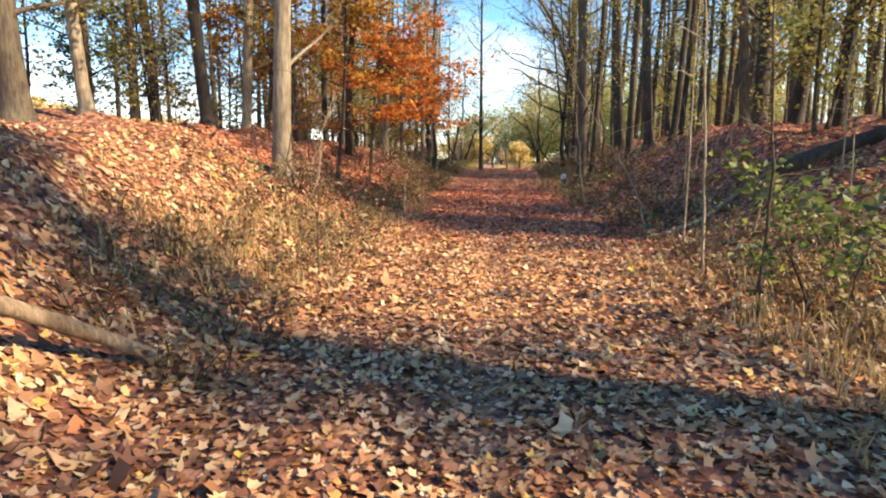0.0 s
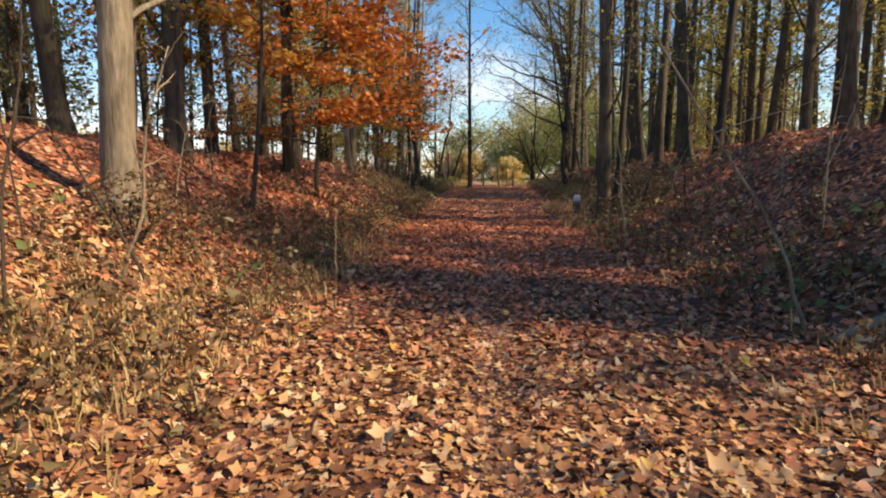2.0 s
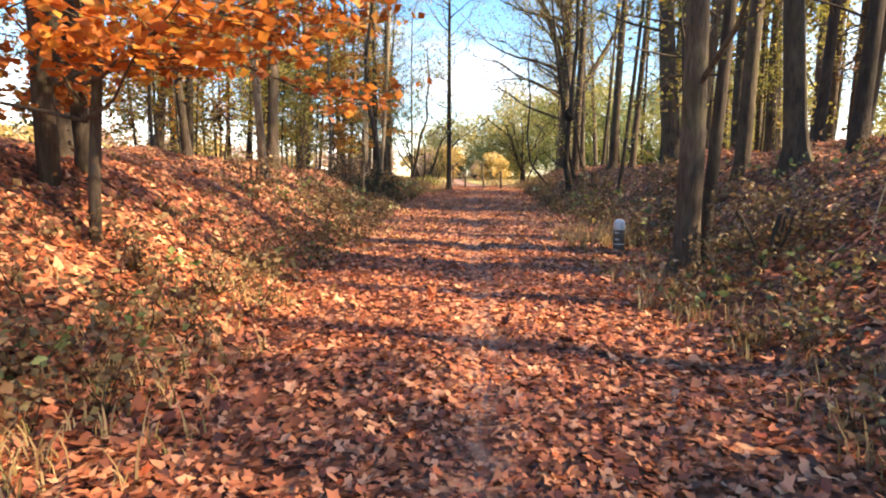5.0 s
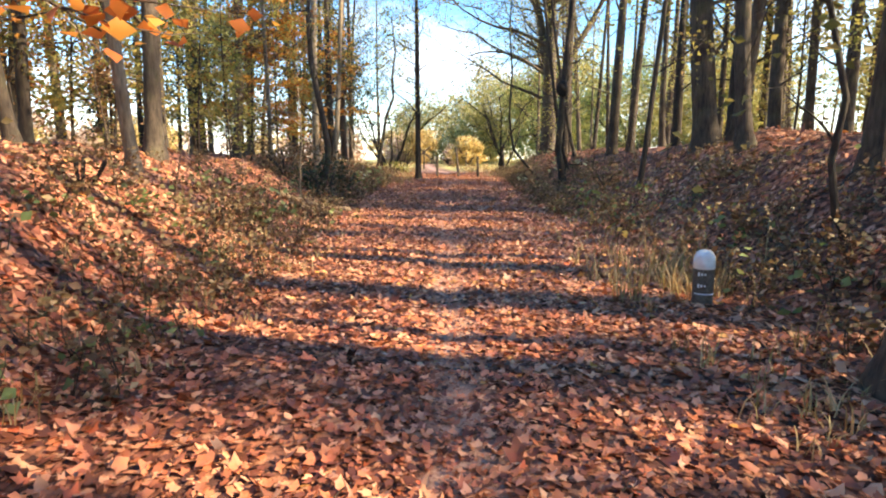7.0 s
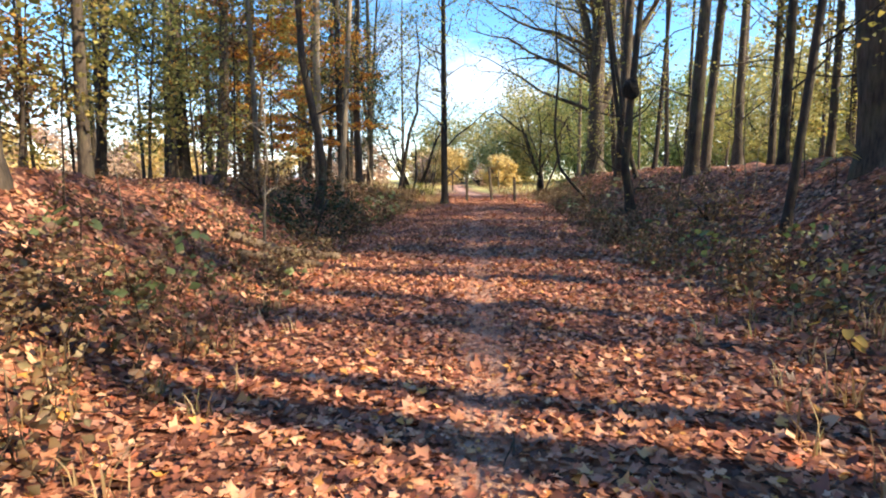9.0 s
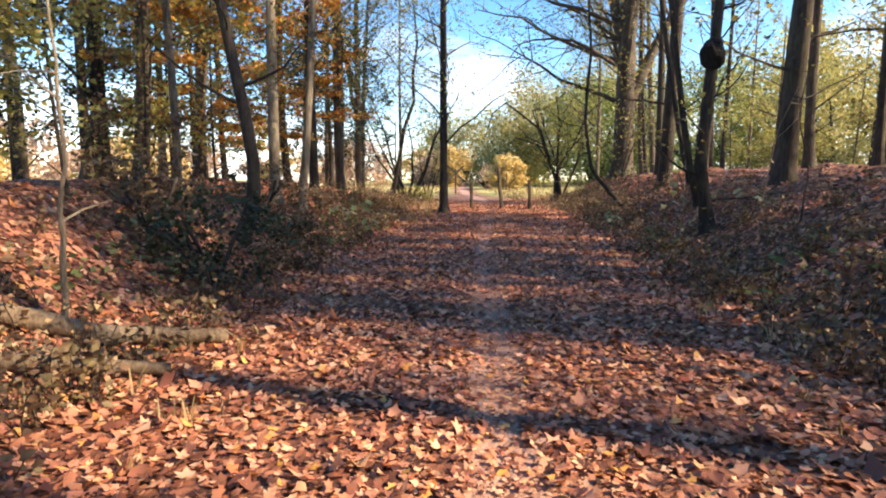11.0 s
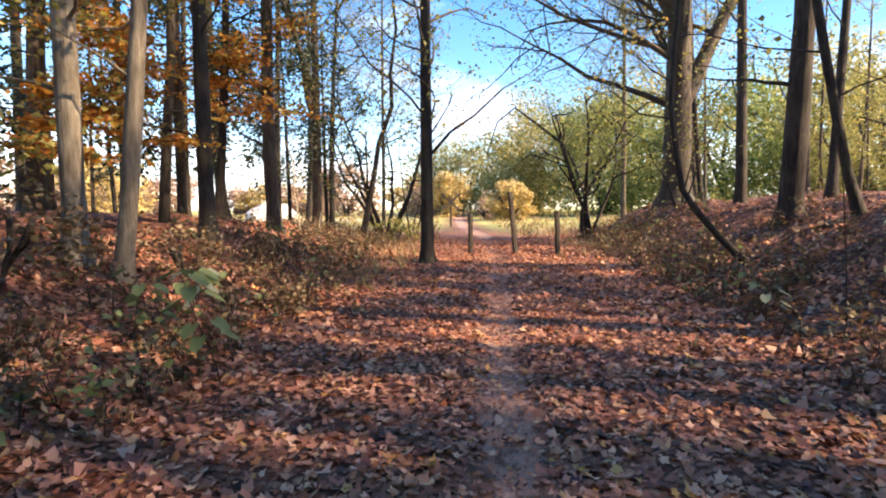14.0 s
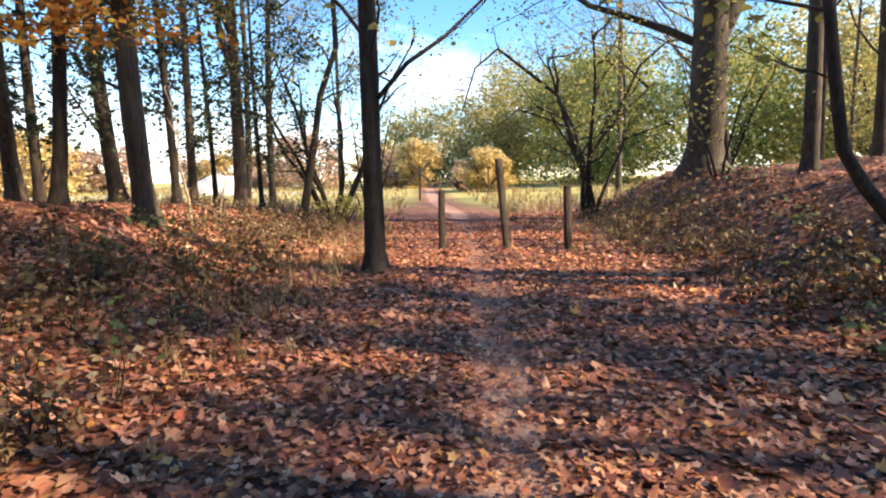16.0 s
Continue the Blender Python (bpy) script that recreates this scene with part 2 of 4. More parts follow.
# ---- the lie of the land ----
LANE_Y = [-40, 0, 5, 10, 15, 19.3, 24.7, 30.2, 34.4, 43.5, 60, 100, 200, 800]
LANE_Z = [-1.6, 0, 0.14, 0.39, 0.65, 0.765, 0.914, 1.02, 1.166, 1.5, 1.72, 2.5, 4.0, 9.0]
EDGE_Y = [-40, 0, 8, 12, 16, 19, 24, 30, 36, 42, 50, 60]
L_TOE = [1.9, 1.6, 1.6, 2.0, 1.9, 1.8, 2.0, 2.5, 2.1, 2.3, 3.0, 4.0]
L_CREST = [5.2, 4.6, 6.3, 7.0, 5.9, 5.6, 5.6, 5.6, 5.8, 5.8, 6.5, 8.0]
L_RISE = [1.6, 1.6, 1.75, 1.9, 1.55, 1.45, 1.4, 1.1, 0.85, 0.85, 0.45, 0.0]
R_TOE = [2.8, 2.8, 2.4, 1.8, 1.7, 2.75, 2.5, 2.3, 2.6, 2.7, 3.2, 5.0]
R_CREST = [6.5, 6.5, 6.8, 6.5, 6.5, 6.5, 6.6, 6.8, 6.6, 6.4, 6.6, 9.0]
R_RISE = [1.5, 1.5, 1.6, 1.8, 1.9, 1.85, 1.75, 1.55, 1.25, 1.2, 1.2, 0.15]


def bumps(x, y):
    return (np.sin(1.7 * x + 0.6 * y) * np.cos(1.3 * y - 0.4 * x) + 0.6 * np.sin(3.1 * y + 1.2 * x + 1) * np.cos(2.9 * x - 0.7 * y)
            + 0.35 * np.sin(6.3 * x + 2.1 * y) * np.sin(5.7 * y - 1.7 * x + 2))


def trail_x(y):
    return np.interp(y, [0, 8, 20, 33, 43, 52, 62, 90], [-0.16, -0.02, 0.02, 0.02, 0.28, 0.2, -0.8, -2.0]) + 0.025 * np.sin(0.5 * np.asarray(y))


def gz(x, y):
    """Height of the ground at x, y: the sunken lane, its two banks, the field beyond."""
    x, y = np.asarray(x, float), np.asarray(y, float)
    z = np.interp(y, LANE_Y, LANE_Z)
    yy = np.clip(y, -40, 60)
    out = np.zeros_like(z)
    for side, toe, crest, rise in ((-1, L_TOE, L_CREST, L_RISE), (1, R_TOE, R_CREST, R_RISE)):
        a, b, h = np.interp(yy, EDGE_Y, toe), np.interp(yy, EDGE_Y, crest), np.interp(yy, EDGE_Y, rise)
        s = np.clip((side * x - a) / (b - a), 0, 1)
        s = s * s * (3 - 2 * s)
        far = np.clip(side * x - b, 0, None)
        more = (0.06 * np.minimum(far, 4) if side > 0 else 0.08 * np.minimum(far, 4) - 0.06 * np.clip(far - 5, 0, 12)) * np.clip(h, 0, 1)
        out = out + s * h + more
        out = out + s * 0.14 * bumps(x * 0.8, y * 0.8) * np.clip(h, 0.2, 1)
    dip = np.clip(1 - np.abs(x - trail_x(y)) / 0.35, 0, 1)
    return z + out + 0.012 * bumps(x, y) - 0.03 * dip * (y < 95)


def raw_mesh(name, verts, faces, mat, smooth=True):
    """A mesh from arrays: verts (n, 3) and a list or array of equal or mixed faces."""
    me = bpy.data.meshes.new(name)
    if isinstance(faces, np.ndarray):
        k = faces.shape[1]
        me.vertices.add(len(verts))
        me.vertices.foreach_set("co", np.asarray(verts, np.float32).ravel())
        me.loops.add(faces.size)
        me.loops.foreach_set("vertex_index", faces.astype(np.int32).ravel())
        me.polygons.add(len(faces))
        me.polygons.foreach_set("loop_start", np.arange(0, faces.size, k, dtype=np.int32))
        me.update(calc_edges=True)
    else:
        me.from_pydata([tuple(v) for v in verts], [], faces)
    if smooth:
        me.polygons.foreach_set("use_smooth", np.ones(len(me.polygons), bool))
    me.materials.append(mat)
    me.update()
    return me


def part(name, mesh, parent, label=""):
    ob = new(name, mesh)
    ob.parent = parent
    return tagged(ob, label)


xs = np.unique(np.round(np.concatenate([np.arange(-1.2, 1.21, 0.1), np.arange(-9, 10.01, 0.2), -9 - np.cumsum(0.4 * 1.25 ** np.arange(30)), 10 + np.cumsum(0.4 * 1.25 ** np.arange(30))]), 3))
ys = np.unique(np.round(np.concatenate([np.arange(-4, 56, 0.2), -4 - np.cumsum(0.5 * 1.3 ** np.arange(24)), 56 + np.cumsum(0.4 * 1.18 ** np.arange(38))]), 3))
gx, gy = np.meshgrid(xs, ys)
gv = np.stack([gx, gy, gz(gx, gy)], -1).reshape(-1, 3)
nx, ny = len(xs), len(ys)
idx = np.arange(nx * ny).reshape(ny, nx)
gf = np.stack([idx[:-1, :-1], idx[:-1, 1:], idx[1:, 1:], idx[1:, :-1]], -1).reshape(-1, 4)
ground_mesh = raw_mesh("ground", gv, gf, FLOOR)
fx, fy = gv[:, 0], gv[:, 1]
for key, vals in (("trail", np.interp(fy, [0, 10, 20, 30], [0.45, 0.55, 0.78, 0.95]) * np.clip(1.25 - np.abs(fx - trail_x(fy)) / 0.28, 0, 1) * (fy < 95) + 0.35 * np.clip((fy - 48) / 6, 0, 1) * np.clip(1.4 - np.abs(fx - trail_x(fy)) / 2, 0, 1)),
                  ("field", np.maximum(np.clip((fy - 53 + 1.5 * np.sin(fx)) / 9, 0, 1), np.clip((-fx - 13 + np.sin(fy)) / 4, 0, 1)) * np.clip(np.maximum(np.abs(fx - trail_x(fy)) / 1.1 - 0.4, 0), 0, 1)),
                  ("gravel", np.clip(1 - np.abs(fy - (78 + 0.12 * fx)) / 3.5, 0, 1) * np.clip((-fx - 4) / 4, 0, 1))):
    ground_mesh.attributes.new(key, "FLOAT", "POINT").data.foreach_set("value", vals.astype(np.float32))
ground = tagged(new("ground", ground_mesh), "sunken woodland lane with leaf-covered banks and a trodden trail", "ground", kind="structure")


# ---- builders ----
class Geo:
    """Gathers tubes and leaves and makes one mesh of them."""

    def __init__(self):
        self.v, self.f, self.n = [], [], 0

    def tube(self, pts, radii, sides=8, cap=True, rough=0.0):
        pts = np.asarray(pts, float)
        d = np.gradient(pts, axis=0)
        d /= np.linalg.norm(d, axis=1, keepdims=True) + 1e-9
        ref = np.array([0.0, 1, 0]) if abs(d[0, 1]) < 0.9 else np.array([1.0, 0, 0])
        ang = np.linspace(0, 2 * np.pi, sides, endpoint=False)
        for p, t, r in zip(pts, d, radii):
            u = np.cross(ref, t)
            u /= np.linalg.norm(u) + 1e-9
            w = np.cross(t, u)
            rr = r * (1 + rough * np.random.uniform(-1, 1, sides))[:, None]
            self.v.append(p + rr * (np.cos(ang)[:, None] * u + np.sin(ang)[:, None] * w))
        k, b = len(pts), self.n
        i = np.arange(sides)
        for j in range(k - 1):
            a, c = b + j * sides, b + (j + 1) * sides
            q = np.stack([a + i, a + (i + 1) % sides, c + (i + 1) % sides, c + i], 1)
            self.f.extend(q.tolist())
        if cap:
            self.f.append((b + (k - 1) * sides + i).tolist())
            self.f.append((b + i[::-1]).tolist())
        self.n += k * sides

    def mesh(self, name, mat):
        return raw_mesh(name, np.concatenate(self.v), self.f, mat)


def leaf_cloud(centres, size, spread_up=0.5, fold=0.25):
    """Small folded leaves, two faces each, at the given places: verts and faces."""
    k = len(centres)
    s = size * np.random.uniform(0.6, 1.35, (k, 1))
    a = np.random.normal(size=(k, 3))
    a[:, 2] *= spread_up
    a /= np.linalg.norm(a, axis=1, keepdims=True) + 1e-9
    b = np.random.normal(size=(k, 3))
    b -= (b * a).sum(1, keepdims=True) * a
    b /= np.linalg.norm(b, axis=1, keepdims=True) + 1e-9
    c = np.cross(a, b)
    v = np.stack([centres - a * s * 0.5, centres + b * s * 0.36 + c * s * fold, centres + a * s * 0.5, centres - b * s * 0.36 + c * s * fold], 1).reshape(-1, 3)
    i = np.arange(k)[:, None] * 4
    f = np.concatenate([i + np.array([[0, 1, 2]]), i + np.array([[0, 2, 3]])])
    return v, f


def wander(start, way, length, steps, wobble, lift=0.0):
    """A crooked line of points from start."""
    pts = [np.asarray(start, float)]
    d = np.asarray(way, float) / np.linalg.norm(way)
    for _ in range(steps):
        d = d + np.random.normal(size=3) * wobble + np.array([0, 0, lift])
        d /= np.linalg.norm(d)
        pts.append(pts[-1] + d * length / steps)
    return np.array(pts)


def along(pts, u):
    k = u * (len(pts) - 1)
    i = min(int(k), len(pts) - 2)
    return pts[i] + (pts[i + 1] - pts[i]) * (k - i)


def limb_set(g, trunk, count, low, high, reach, r0, twigs=5, droop=0.0, side=None, tips=None, sides=5, own=None, fine=2):
    """Limbs with twigs off a trunk line. Adds the places of the outer twigs to tips; own takes one Geo for each limb."""
    for k in range(count):
        if own is not None:
            g = Geo()
            own.append(g)
        u = low + (high - low) * (k + np.random.rand()) / count
        p = along(trunk, u)
        a = np.random.uniform(0, 2 * np.pi)
        way = np.array([np.cos(a), np.sin(a), np.random.uniform(0.15, 0.9) - droop])
        if side is not None:
            way[:2] = way[:2] * 0.6 + np.asarray(side)
        ln = reach * np.random.uniform(0.55, 1.15) * (1.1 - 0.5 * u)
        limb = wander(p, way, ln, 6, 0.16, 0.04 - droop * 0.1)
        rr = r0 * np.random.uniform(0.6, 1.1)
        g.tube(limb, np.linspace(rr, rr * 0.2, 7), sides, cap=False)
        for _ in range(twigs):
            uu = np.random.uniform(0.25, 1)
            q = along(limb, uu)
            w2 = (limb[-1] - limb[0]) / ln + np.random.normal(size=3) * 0.65
            tw = wander(q, w2, ln * np.random.uniform(0.2, 0.5), 4, 0.2, 0.03)
            g.tube(tw, np.linspace(rr * 0.3, rr * 0.08, 5), 3, cap=False)
            if tips is not None:
                tips.extend([tw[-1], tw[2], tw[3]])
                for _ in range(fine):
                    t3 = wander(along(tw, np.random.uniform(0.3, 1)), w2 + np.random.normal(size=3) * 0.8, ln * 0.16, 2, 0.2)
                    g.tube(t3, np.linspace(rr * 0.12, rr * 0.05, 3), 3, cap=False)
                    tips.extend([t3[-1], t3[1]])


def make_tree(x, y, d, height=17.0, bark=None, leaf=None, leaves=900, lean=(0, 0), bend=0.25, limbs=14, low=0.3, reach=3.0, leaf_size=0.11,
              label="", name="tree", line=None, forks=0, droop=0.0, spread=0.45, category="tree", sides=10, z=None, group="", limb_side=None, twigs=4, single=True, fine=2):
    """A tree: root flare, tapered trunk, limbs with twigs, and a crown of many small leaves with gaps."""
    z = float(gz(x, y)) if z is None else z
    top = new(name)
    top.location = (x, y, z)
    if line is None:
        steps = 12
        h = np.linspace(0, 1, steps + 1)
        ph, ph2 = np.random.uniform(0, 6.28, 2)
        line = np.stack([lean[0] * h + bend * 0.5 * np.sin(2.6 * h + ph) - bend * 0.5 * np.sin(ph), lean[1] * h + bend * 0.5 * np.sin(3.1 * h + ph2) - bend * 0.5 * np.sin(ph2), h ** 1.25 * height], 1)
    else:
        line = np.asarray(line, float)
        height = line[-1, 2]
    first = line[1] - line[0]
    first = first / np.linalg.norm(first)
    line = np.concatenate([[line[0] - first * 0.3], line[:1] + first * 0.03, line[:1] + first * 0.28, line[1:]])
    hh = np.clip(line[:, 2] / height, 0, 1)
    rad = d / 2 * (1.0 - 0.72 * hh)
    rad[0] *= 1.7
    rad[1] *= 1.45
    rad[2] *= 1.12
    g = Geo()
    g.tube(line, rad, sides, rough=0.07)
    part("trunk", g.mesh("trunk", bark or BARK), top)
    tips = []
    g = Geo()
    main = line[2:]
    for _ in range(forks):
        u = np.random.uniform(0.2, 0.45)
        a = np.random.uniform(0, 6.28)
        fk = wander(along(main, u), (0.45 * np.cos(a), 0.45 * np.sin(a), 1), height * 0.6, 8, 0.08, 0.05)
        g.tube(fk, np.linspace(d * 0.3, d * 0.06, 9), 7, cap=False)
        limb_set(g, fk, max(3, limbs // 3), 0.2, 1, reach * 0.7, d * 0.09, tips=tips)
        part("fork", g.mesh("fork", bark or BARK), top)
        g = Geo()
    if single:
        own = []
        limb_set(g, main, limbs, low, 1, reach, max(0.018, d * 0.13), twigs, droop, limb_side, tips, own=own, fine=fine)
        for g in own:
            part("limb", g.mesh("limb", bark or BARK), top)
    else:
        limb_set(g, main, limbs, low, 1, reach, max(0.018, d * 0.13), twigs, droop, limb_side, tips)
        tagged(part("branchwork", g.mesh("branchwork", bark or BARK), top), kind="stuff")
    if leaf and leaves and tips:
        tips = np.array(tips)
        c = tips[np.random.randint(0, len(tips), leaves)] + np.random.normal(size=(leaves, 3)) * np.random.uniform(0.15, 1, (leaves, 1)) * spread
        c[:, 2] = np.maximum(c[:, 2], 0.5)
        v, f = leaf_cloud(c, leaf_size)
        tagged(part("crown", raw_mesh("crown", v, f, leaf, False), top), kind="stuff")
    return tagged(top, label or "tall woodland tree with rough grey-brown bark and thin autumn leaves", category, group)


# ---- trees along the lane, near to far ----
# stretches of the lane that the sun reaches, by where a tree's shadow would meet it
SUNLIT = ((4.2, 9.3), (20.0, 22.4), (26.3, 27.5), (36.4, 37.4), (42.0, 45.0))


def near_sunlit(x, y, margin):
    s = y + 0.25 * x
    return any(a - margin < s < b + margin for a, b in SUNLIT)


def lane_trees():
    """Trees whose trunks stand along the two banks."""
    grey = "tall tree with rough grey-brown bark on the leafy bank"
    pale = "tree with pale sunlit bark on the leafy bank"
    dark = "dark-barked woodland tree on the leafy bank"
    # left bank: x, y, thickness, bark, leaf, lean, label
    for x, y, d, bark, leaf, lean, lab in (
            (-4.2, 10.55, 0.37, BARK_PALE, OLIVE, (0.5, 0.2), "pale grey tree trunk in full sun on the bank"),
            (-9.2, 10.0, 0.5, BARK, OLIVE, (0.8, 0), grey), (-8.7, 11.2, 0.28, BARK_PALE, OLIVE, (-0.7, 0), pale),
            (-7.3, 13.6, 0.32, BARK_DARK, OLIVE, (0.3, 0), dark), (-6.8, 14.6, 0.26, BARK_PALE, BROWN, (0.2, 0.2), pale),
            (-10.5, 16.5, 0.3, BARK, OLIVE, (0, 0), grey), (-5.5, 14.0, 0.34, BARK_DARK, OLIVE, (0.7, 0), dark),
            (-4.57, 17.3, 0.18, BARK_DARK, RUST, (0.3, 0), dark), (-5.8, 18.6, 0.2, BARK_DARK, OLIVE, (0, 0.3), dark),
            (-6.4, 17.0, 0.28, BARK, OLIVE, (0, 0), grey), (-7.4, 20.5, 0.24, BARK, BROWN, (0.2, 0), grey),
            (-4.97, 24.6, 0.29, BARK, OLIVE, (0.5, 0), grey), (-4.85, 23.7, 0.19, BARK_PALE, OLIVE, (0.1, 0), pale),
            (-6.6, 23.6, 0.2, BARK_DARK, YGREEN, (-0.3, 0), dark), (-7.0, 24.4, 0.2, BARK_DARK, YGREEN, (0.2, 0), dark),
            (-6.8, 28.6, 0.22, BARK, RUST, (0.3, 0), grey), (-9.5, 37.0, 0.4, BARK_DARK, PINE, (0, 0), dark),
            (-8.9, 40.7, 0.36, BARK, OLIVE, (0.2, 0), grey), (-7.6, 35.4, 0.34, BARK, OLIVE, (0.6, 0), grey),
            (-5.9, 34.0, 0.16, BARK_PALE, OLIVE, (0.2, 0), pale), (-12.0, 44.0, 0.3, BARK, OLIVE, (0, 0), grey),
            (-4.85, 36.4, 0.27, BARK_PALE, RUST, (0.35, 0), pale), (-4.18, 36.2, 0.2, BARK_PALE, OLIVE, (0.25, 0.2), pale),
            (-4.85, 39.6, 0.29, BARK_DARK, OLIVE, (0.1, 0), dark), (-6.3, 43.0, 0.22, BARK_DARK, PINE, (0.1, 0), dark),
            (-7.5, 43.7, 0.25, BARK, RUST, (0.0, 0), grey), (-8.8, 48.8, 0.4, BARK_DARK, PINE, (0, 0), dark),
            (-4.9, 43.0, 0.34, BARK, PINE, (0.15, 0), "straight conifer-like trunk with a sunlit foot"), (-7.2, 49.6, 0.24, BARK, OLIVE, (0.2, 0), grey),
            (-10.6, 46.2, 0.26, BARK_DARK, PINE, (0, 0), dark), (-9.6, 27.5, 0.3, BARK, YGREEN, (0.3, 0), grey),
            (-11.2, 31.5, 0.26, BARK, OLIVE, (0.2, 0), grey), (-8.2, 31.0, 0.2, BARK_DARK, YGREEN, (0, 0), dark)):
        make_tree(x, y, d, np.random.uniform(14, 19), bark, leaf, 3400 if leaf is PINE else 2200, lean, limbs=13, low=0.14, reach=2.6, leaf_size=0.095, spread=0.42, bend=0.55, label=lab)
    # right bank
    for x, y, d, bark, leaf, lean, lab in (
            (2.73, 18.2, 0.32, BARK, OLIVE, (-0.7, 0), grey), (3.05, 18.5, 0.17, BARK_DARK, OLIVE, (0.3, 0.3), dark),
            (5.47, 20.7, 0.36, BARK, OLIVE, (-0.3, 0), grey), (6.1, 20.2, 0.24, BARK_DARK, OLIVE, (0.5, 0), dark),
            (8.0, 18.1, 0.48, BARK_DARK, OLIVE, (-0.2, 0), dark), (9.2, 18.4, 0.42, BARK_DARK, OLIVE, (0.3, 0), dark),
            (5.56, 25.4, 0.3, BARK, YGREEN, (-0.3, 0), grey), (6.0, 27.8, 0.56, BARK, OLIVE, (-0.5, 0), "thick old tree with furrowed bark on the bank"),
            (6.55, 27.7, 0.3, BARK, OLIVE, (0.4, 0), grey), (8.2, 31.0, 0.34, BARK_DARK, YGREEN, (0.1, 0), dark),
            (8.8, 30.0, 0.36, BARK, YGREEN, (0.8, 0), grey), (5.0, 21.6, 0.27, BARK, OLIVE, (0.1, 0), grey),
            (8.1, 39.2, 0.36, BARK, YGREEN, (0.2, 0), grey), (13.4, 48.5, 0.42, BARK, YGREEN, (0, 0), grey),
            (6.1, 35.2, 0.38, BARK, OLIVE, (0.1, 0), grey), (4.6, 35.6, 0.14, BARK_DARK, OLIVE, (-2.6, 0), "dark leaning tree on the leafy bank"),
            (5.7, 39.0, 0.15, BARK_DARK, OLIVE, (-1.8, 0), "thin dark leaning tree on the bank"),
            (5.5, 40.5, 0.4, BARK_DARK, OLIVE, (-0.3, 0), dark), (6.8, 45.1, 0.28, BARK, YGREEN, (0.4, 0), grey),
            (7.4, 42.4, 0.2, BARK_DARK, YGREEN, (0.3, 0), dark), (4.2, 27.0, 0.12, BARK_DARK, OLIVE, (0.6, 0.3), dark),
            (7.5, 13.2, 0.3, BARK_DARK, OLIVE, (0.2, 0), dark), (6.4, 15.2, 0.26, BARK, OLIVE, (-0.3, 0), grey),
            (9.6, 22.5, 0.34, BARK, YGREEN, (0, 0), grey), (10.4, 26.4, 0.3, BARK, YGREEN, (0.2, 0), grey),
            (7.3, 23.2, 0.22, BARK_DARK, OLIVE, (0, 0), dark), (10.2, 34.5, 0.3, BARK_DARK, YGREEN, (0, 0), dark),
            (7.6, 33.4, 0.24, BARK_DARK, YGREEN, (-0.4, 0), dark), (9.4, 46.8, 0.24, BARK, YGREEN, (0, 0), grey),
            (8.0, 50.5, 0.2, BARK_DARK, YGREEN, (-0.3, 0), dark), (10.8, 42.5, 0.34, BARK, YGREEN, (0.1, 0), grey)):
        open_crown = near_sunlit(x, y, 0.9)
        make_tree(x, y, d, np.random.uniform(14, 19), bark, leaf, 200 if open_crown else 1000, lean, limbs=6 if open_crown else 13, low=0.16, reach=2.8, leaf_size=0.1, spread=0.42, bend=0.5, label=lab)
    # the tall straight tree beside the posts, with one long bare limb
    t = make_tree(-1.19, 41.85, 0.28, 15, BARK_DARK, YGREEN, 2400, (0.15, 0), bend=0.2, limbs=34, low=0.25, reach=3.2, leaf_size=0.09, fine=6, label="tall slim dark tree standing beside the wooden posts")
    g = Geo()
    z0 = float(gz(-1.19, 41.85))
    g.tube([(0.1, 0, 3.75 - z0), (0.5, 0, 4.2 - z0), (1.0, 0.1, 4.55 - z0), (1.6, 0.1, 5.1 - z0), (2.3, 0.2, 5.5 - z0)], [0.035, 0.03, 0.026, 0.018, 0.008], 6)
    part("limb", g.mesh("limb", BARK_DARK), t)
    # the big old tree on the mound
    make_tree(6.3, 48.4, 0.92, 16, BARK, OLIVE, 15000, (-0.5, 0), bend=0.3, limbs=32, low=0.26, reach=8.0, forks=3, leaf_size=0.1, twigs=8, limb_side=(-0.5, -0.2), label="massive old tree with furrowed bark on a leafy mound", sides=14)
    # trees at the edge of the field whose limbs reach over the lane's end
    for x, y, d in ((8.6, 53.0, 0.34), (10.4, 57.0, 0.38), (7.6, 59.5, 0.3)):
        make_tree(x, y, d, 16, BARK, YGREEN, 4200, (-0.6, 0), bend=0.5, limbs=20, low=0.24, reach=6.0, leaf_size=0.075, spread=0.5, twigs=7, fine=6, limb_side=(-0.8, 0), label="tall tree at the edge of the field with thin yellow-green leaves")
    for x, y, d in ((-6.4, 54.0, 0.26), (-8.6, 57.5, 0.3), (-5.2, 60.5, 0.24)):
        make_tree(x, y, d, 15, BARK_DARK, OLIVE, 3600, (0.5, 0), bend=0.5, limbs=18, low=0.24, reach=4.4, leaf_size=0.075, spread=0.5, twigs=7, fine=6, limb_side=(0.7, 0), label="tall tree at the edge of the field with thin olive leaves")
    # forked and leaning trees by the far end
    make_tree(-5.5, 48.5, 0.34, 14, BARK, OLIVE, 1700, (0.2, 0), limbs=10, low=0.3, reach=2.5, forks=2, label="forked tree with patchy sunlit bark")
    make_tree(-4.0, 48.8, 0.22, 0, BARK_DARK, OLIVE, 1100, line=[(0, 0, 0), (0.25, 0, 1.2), (0.45, 0, 2.3), (0.6, 0, 3.2), (1.05, 0, 4.4), (1.0, 0.1, 5.6), (1.2, 0.1, 7.0), (1.0, 0, 9.0)], limbs=9, low=0.35, reach=1.9, label="slim crooked dark tree leaning over the bank")
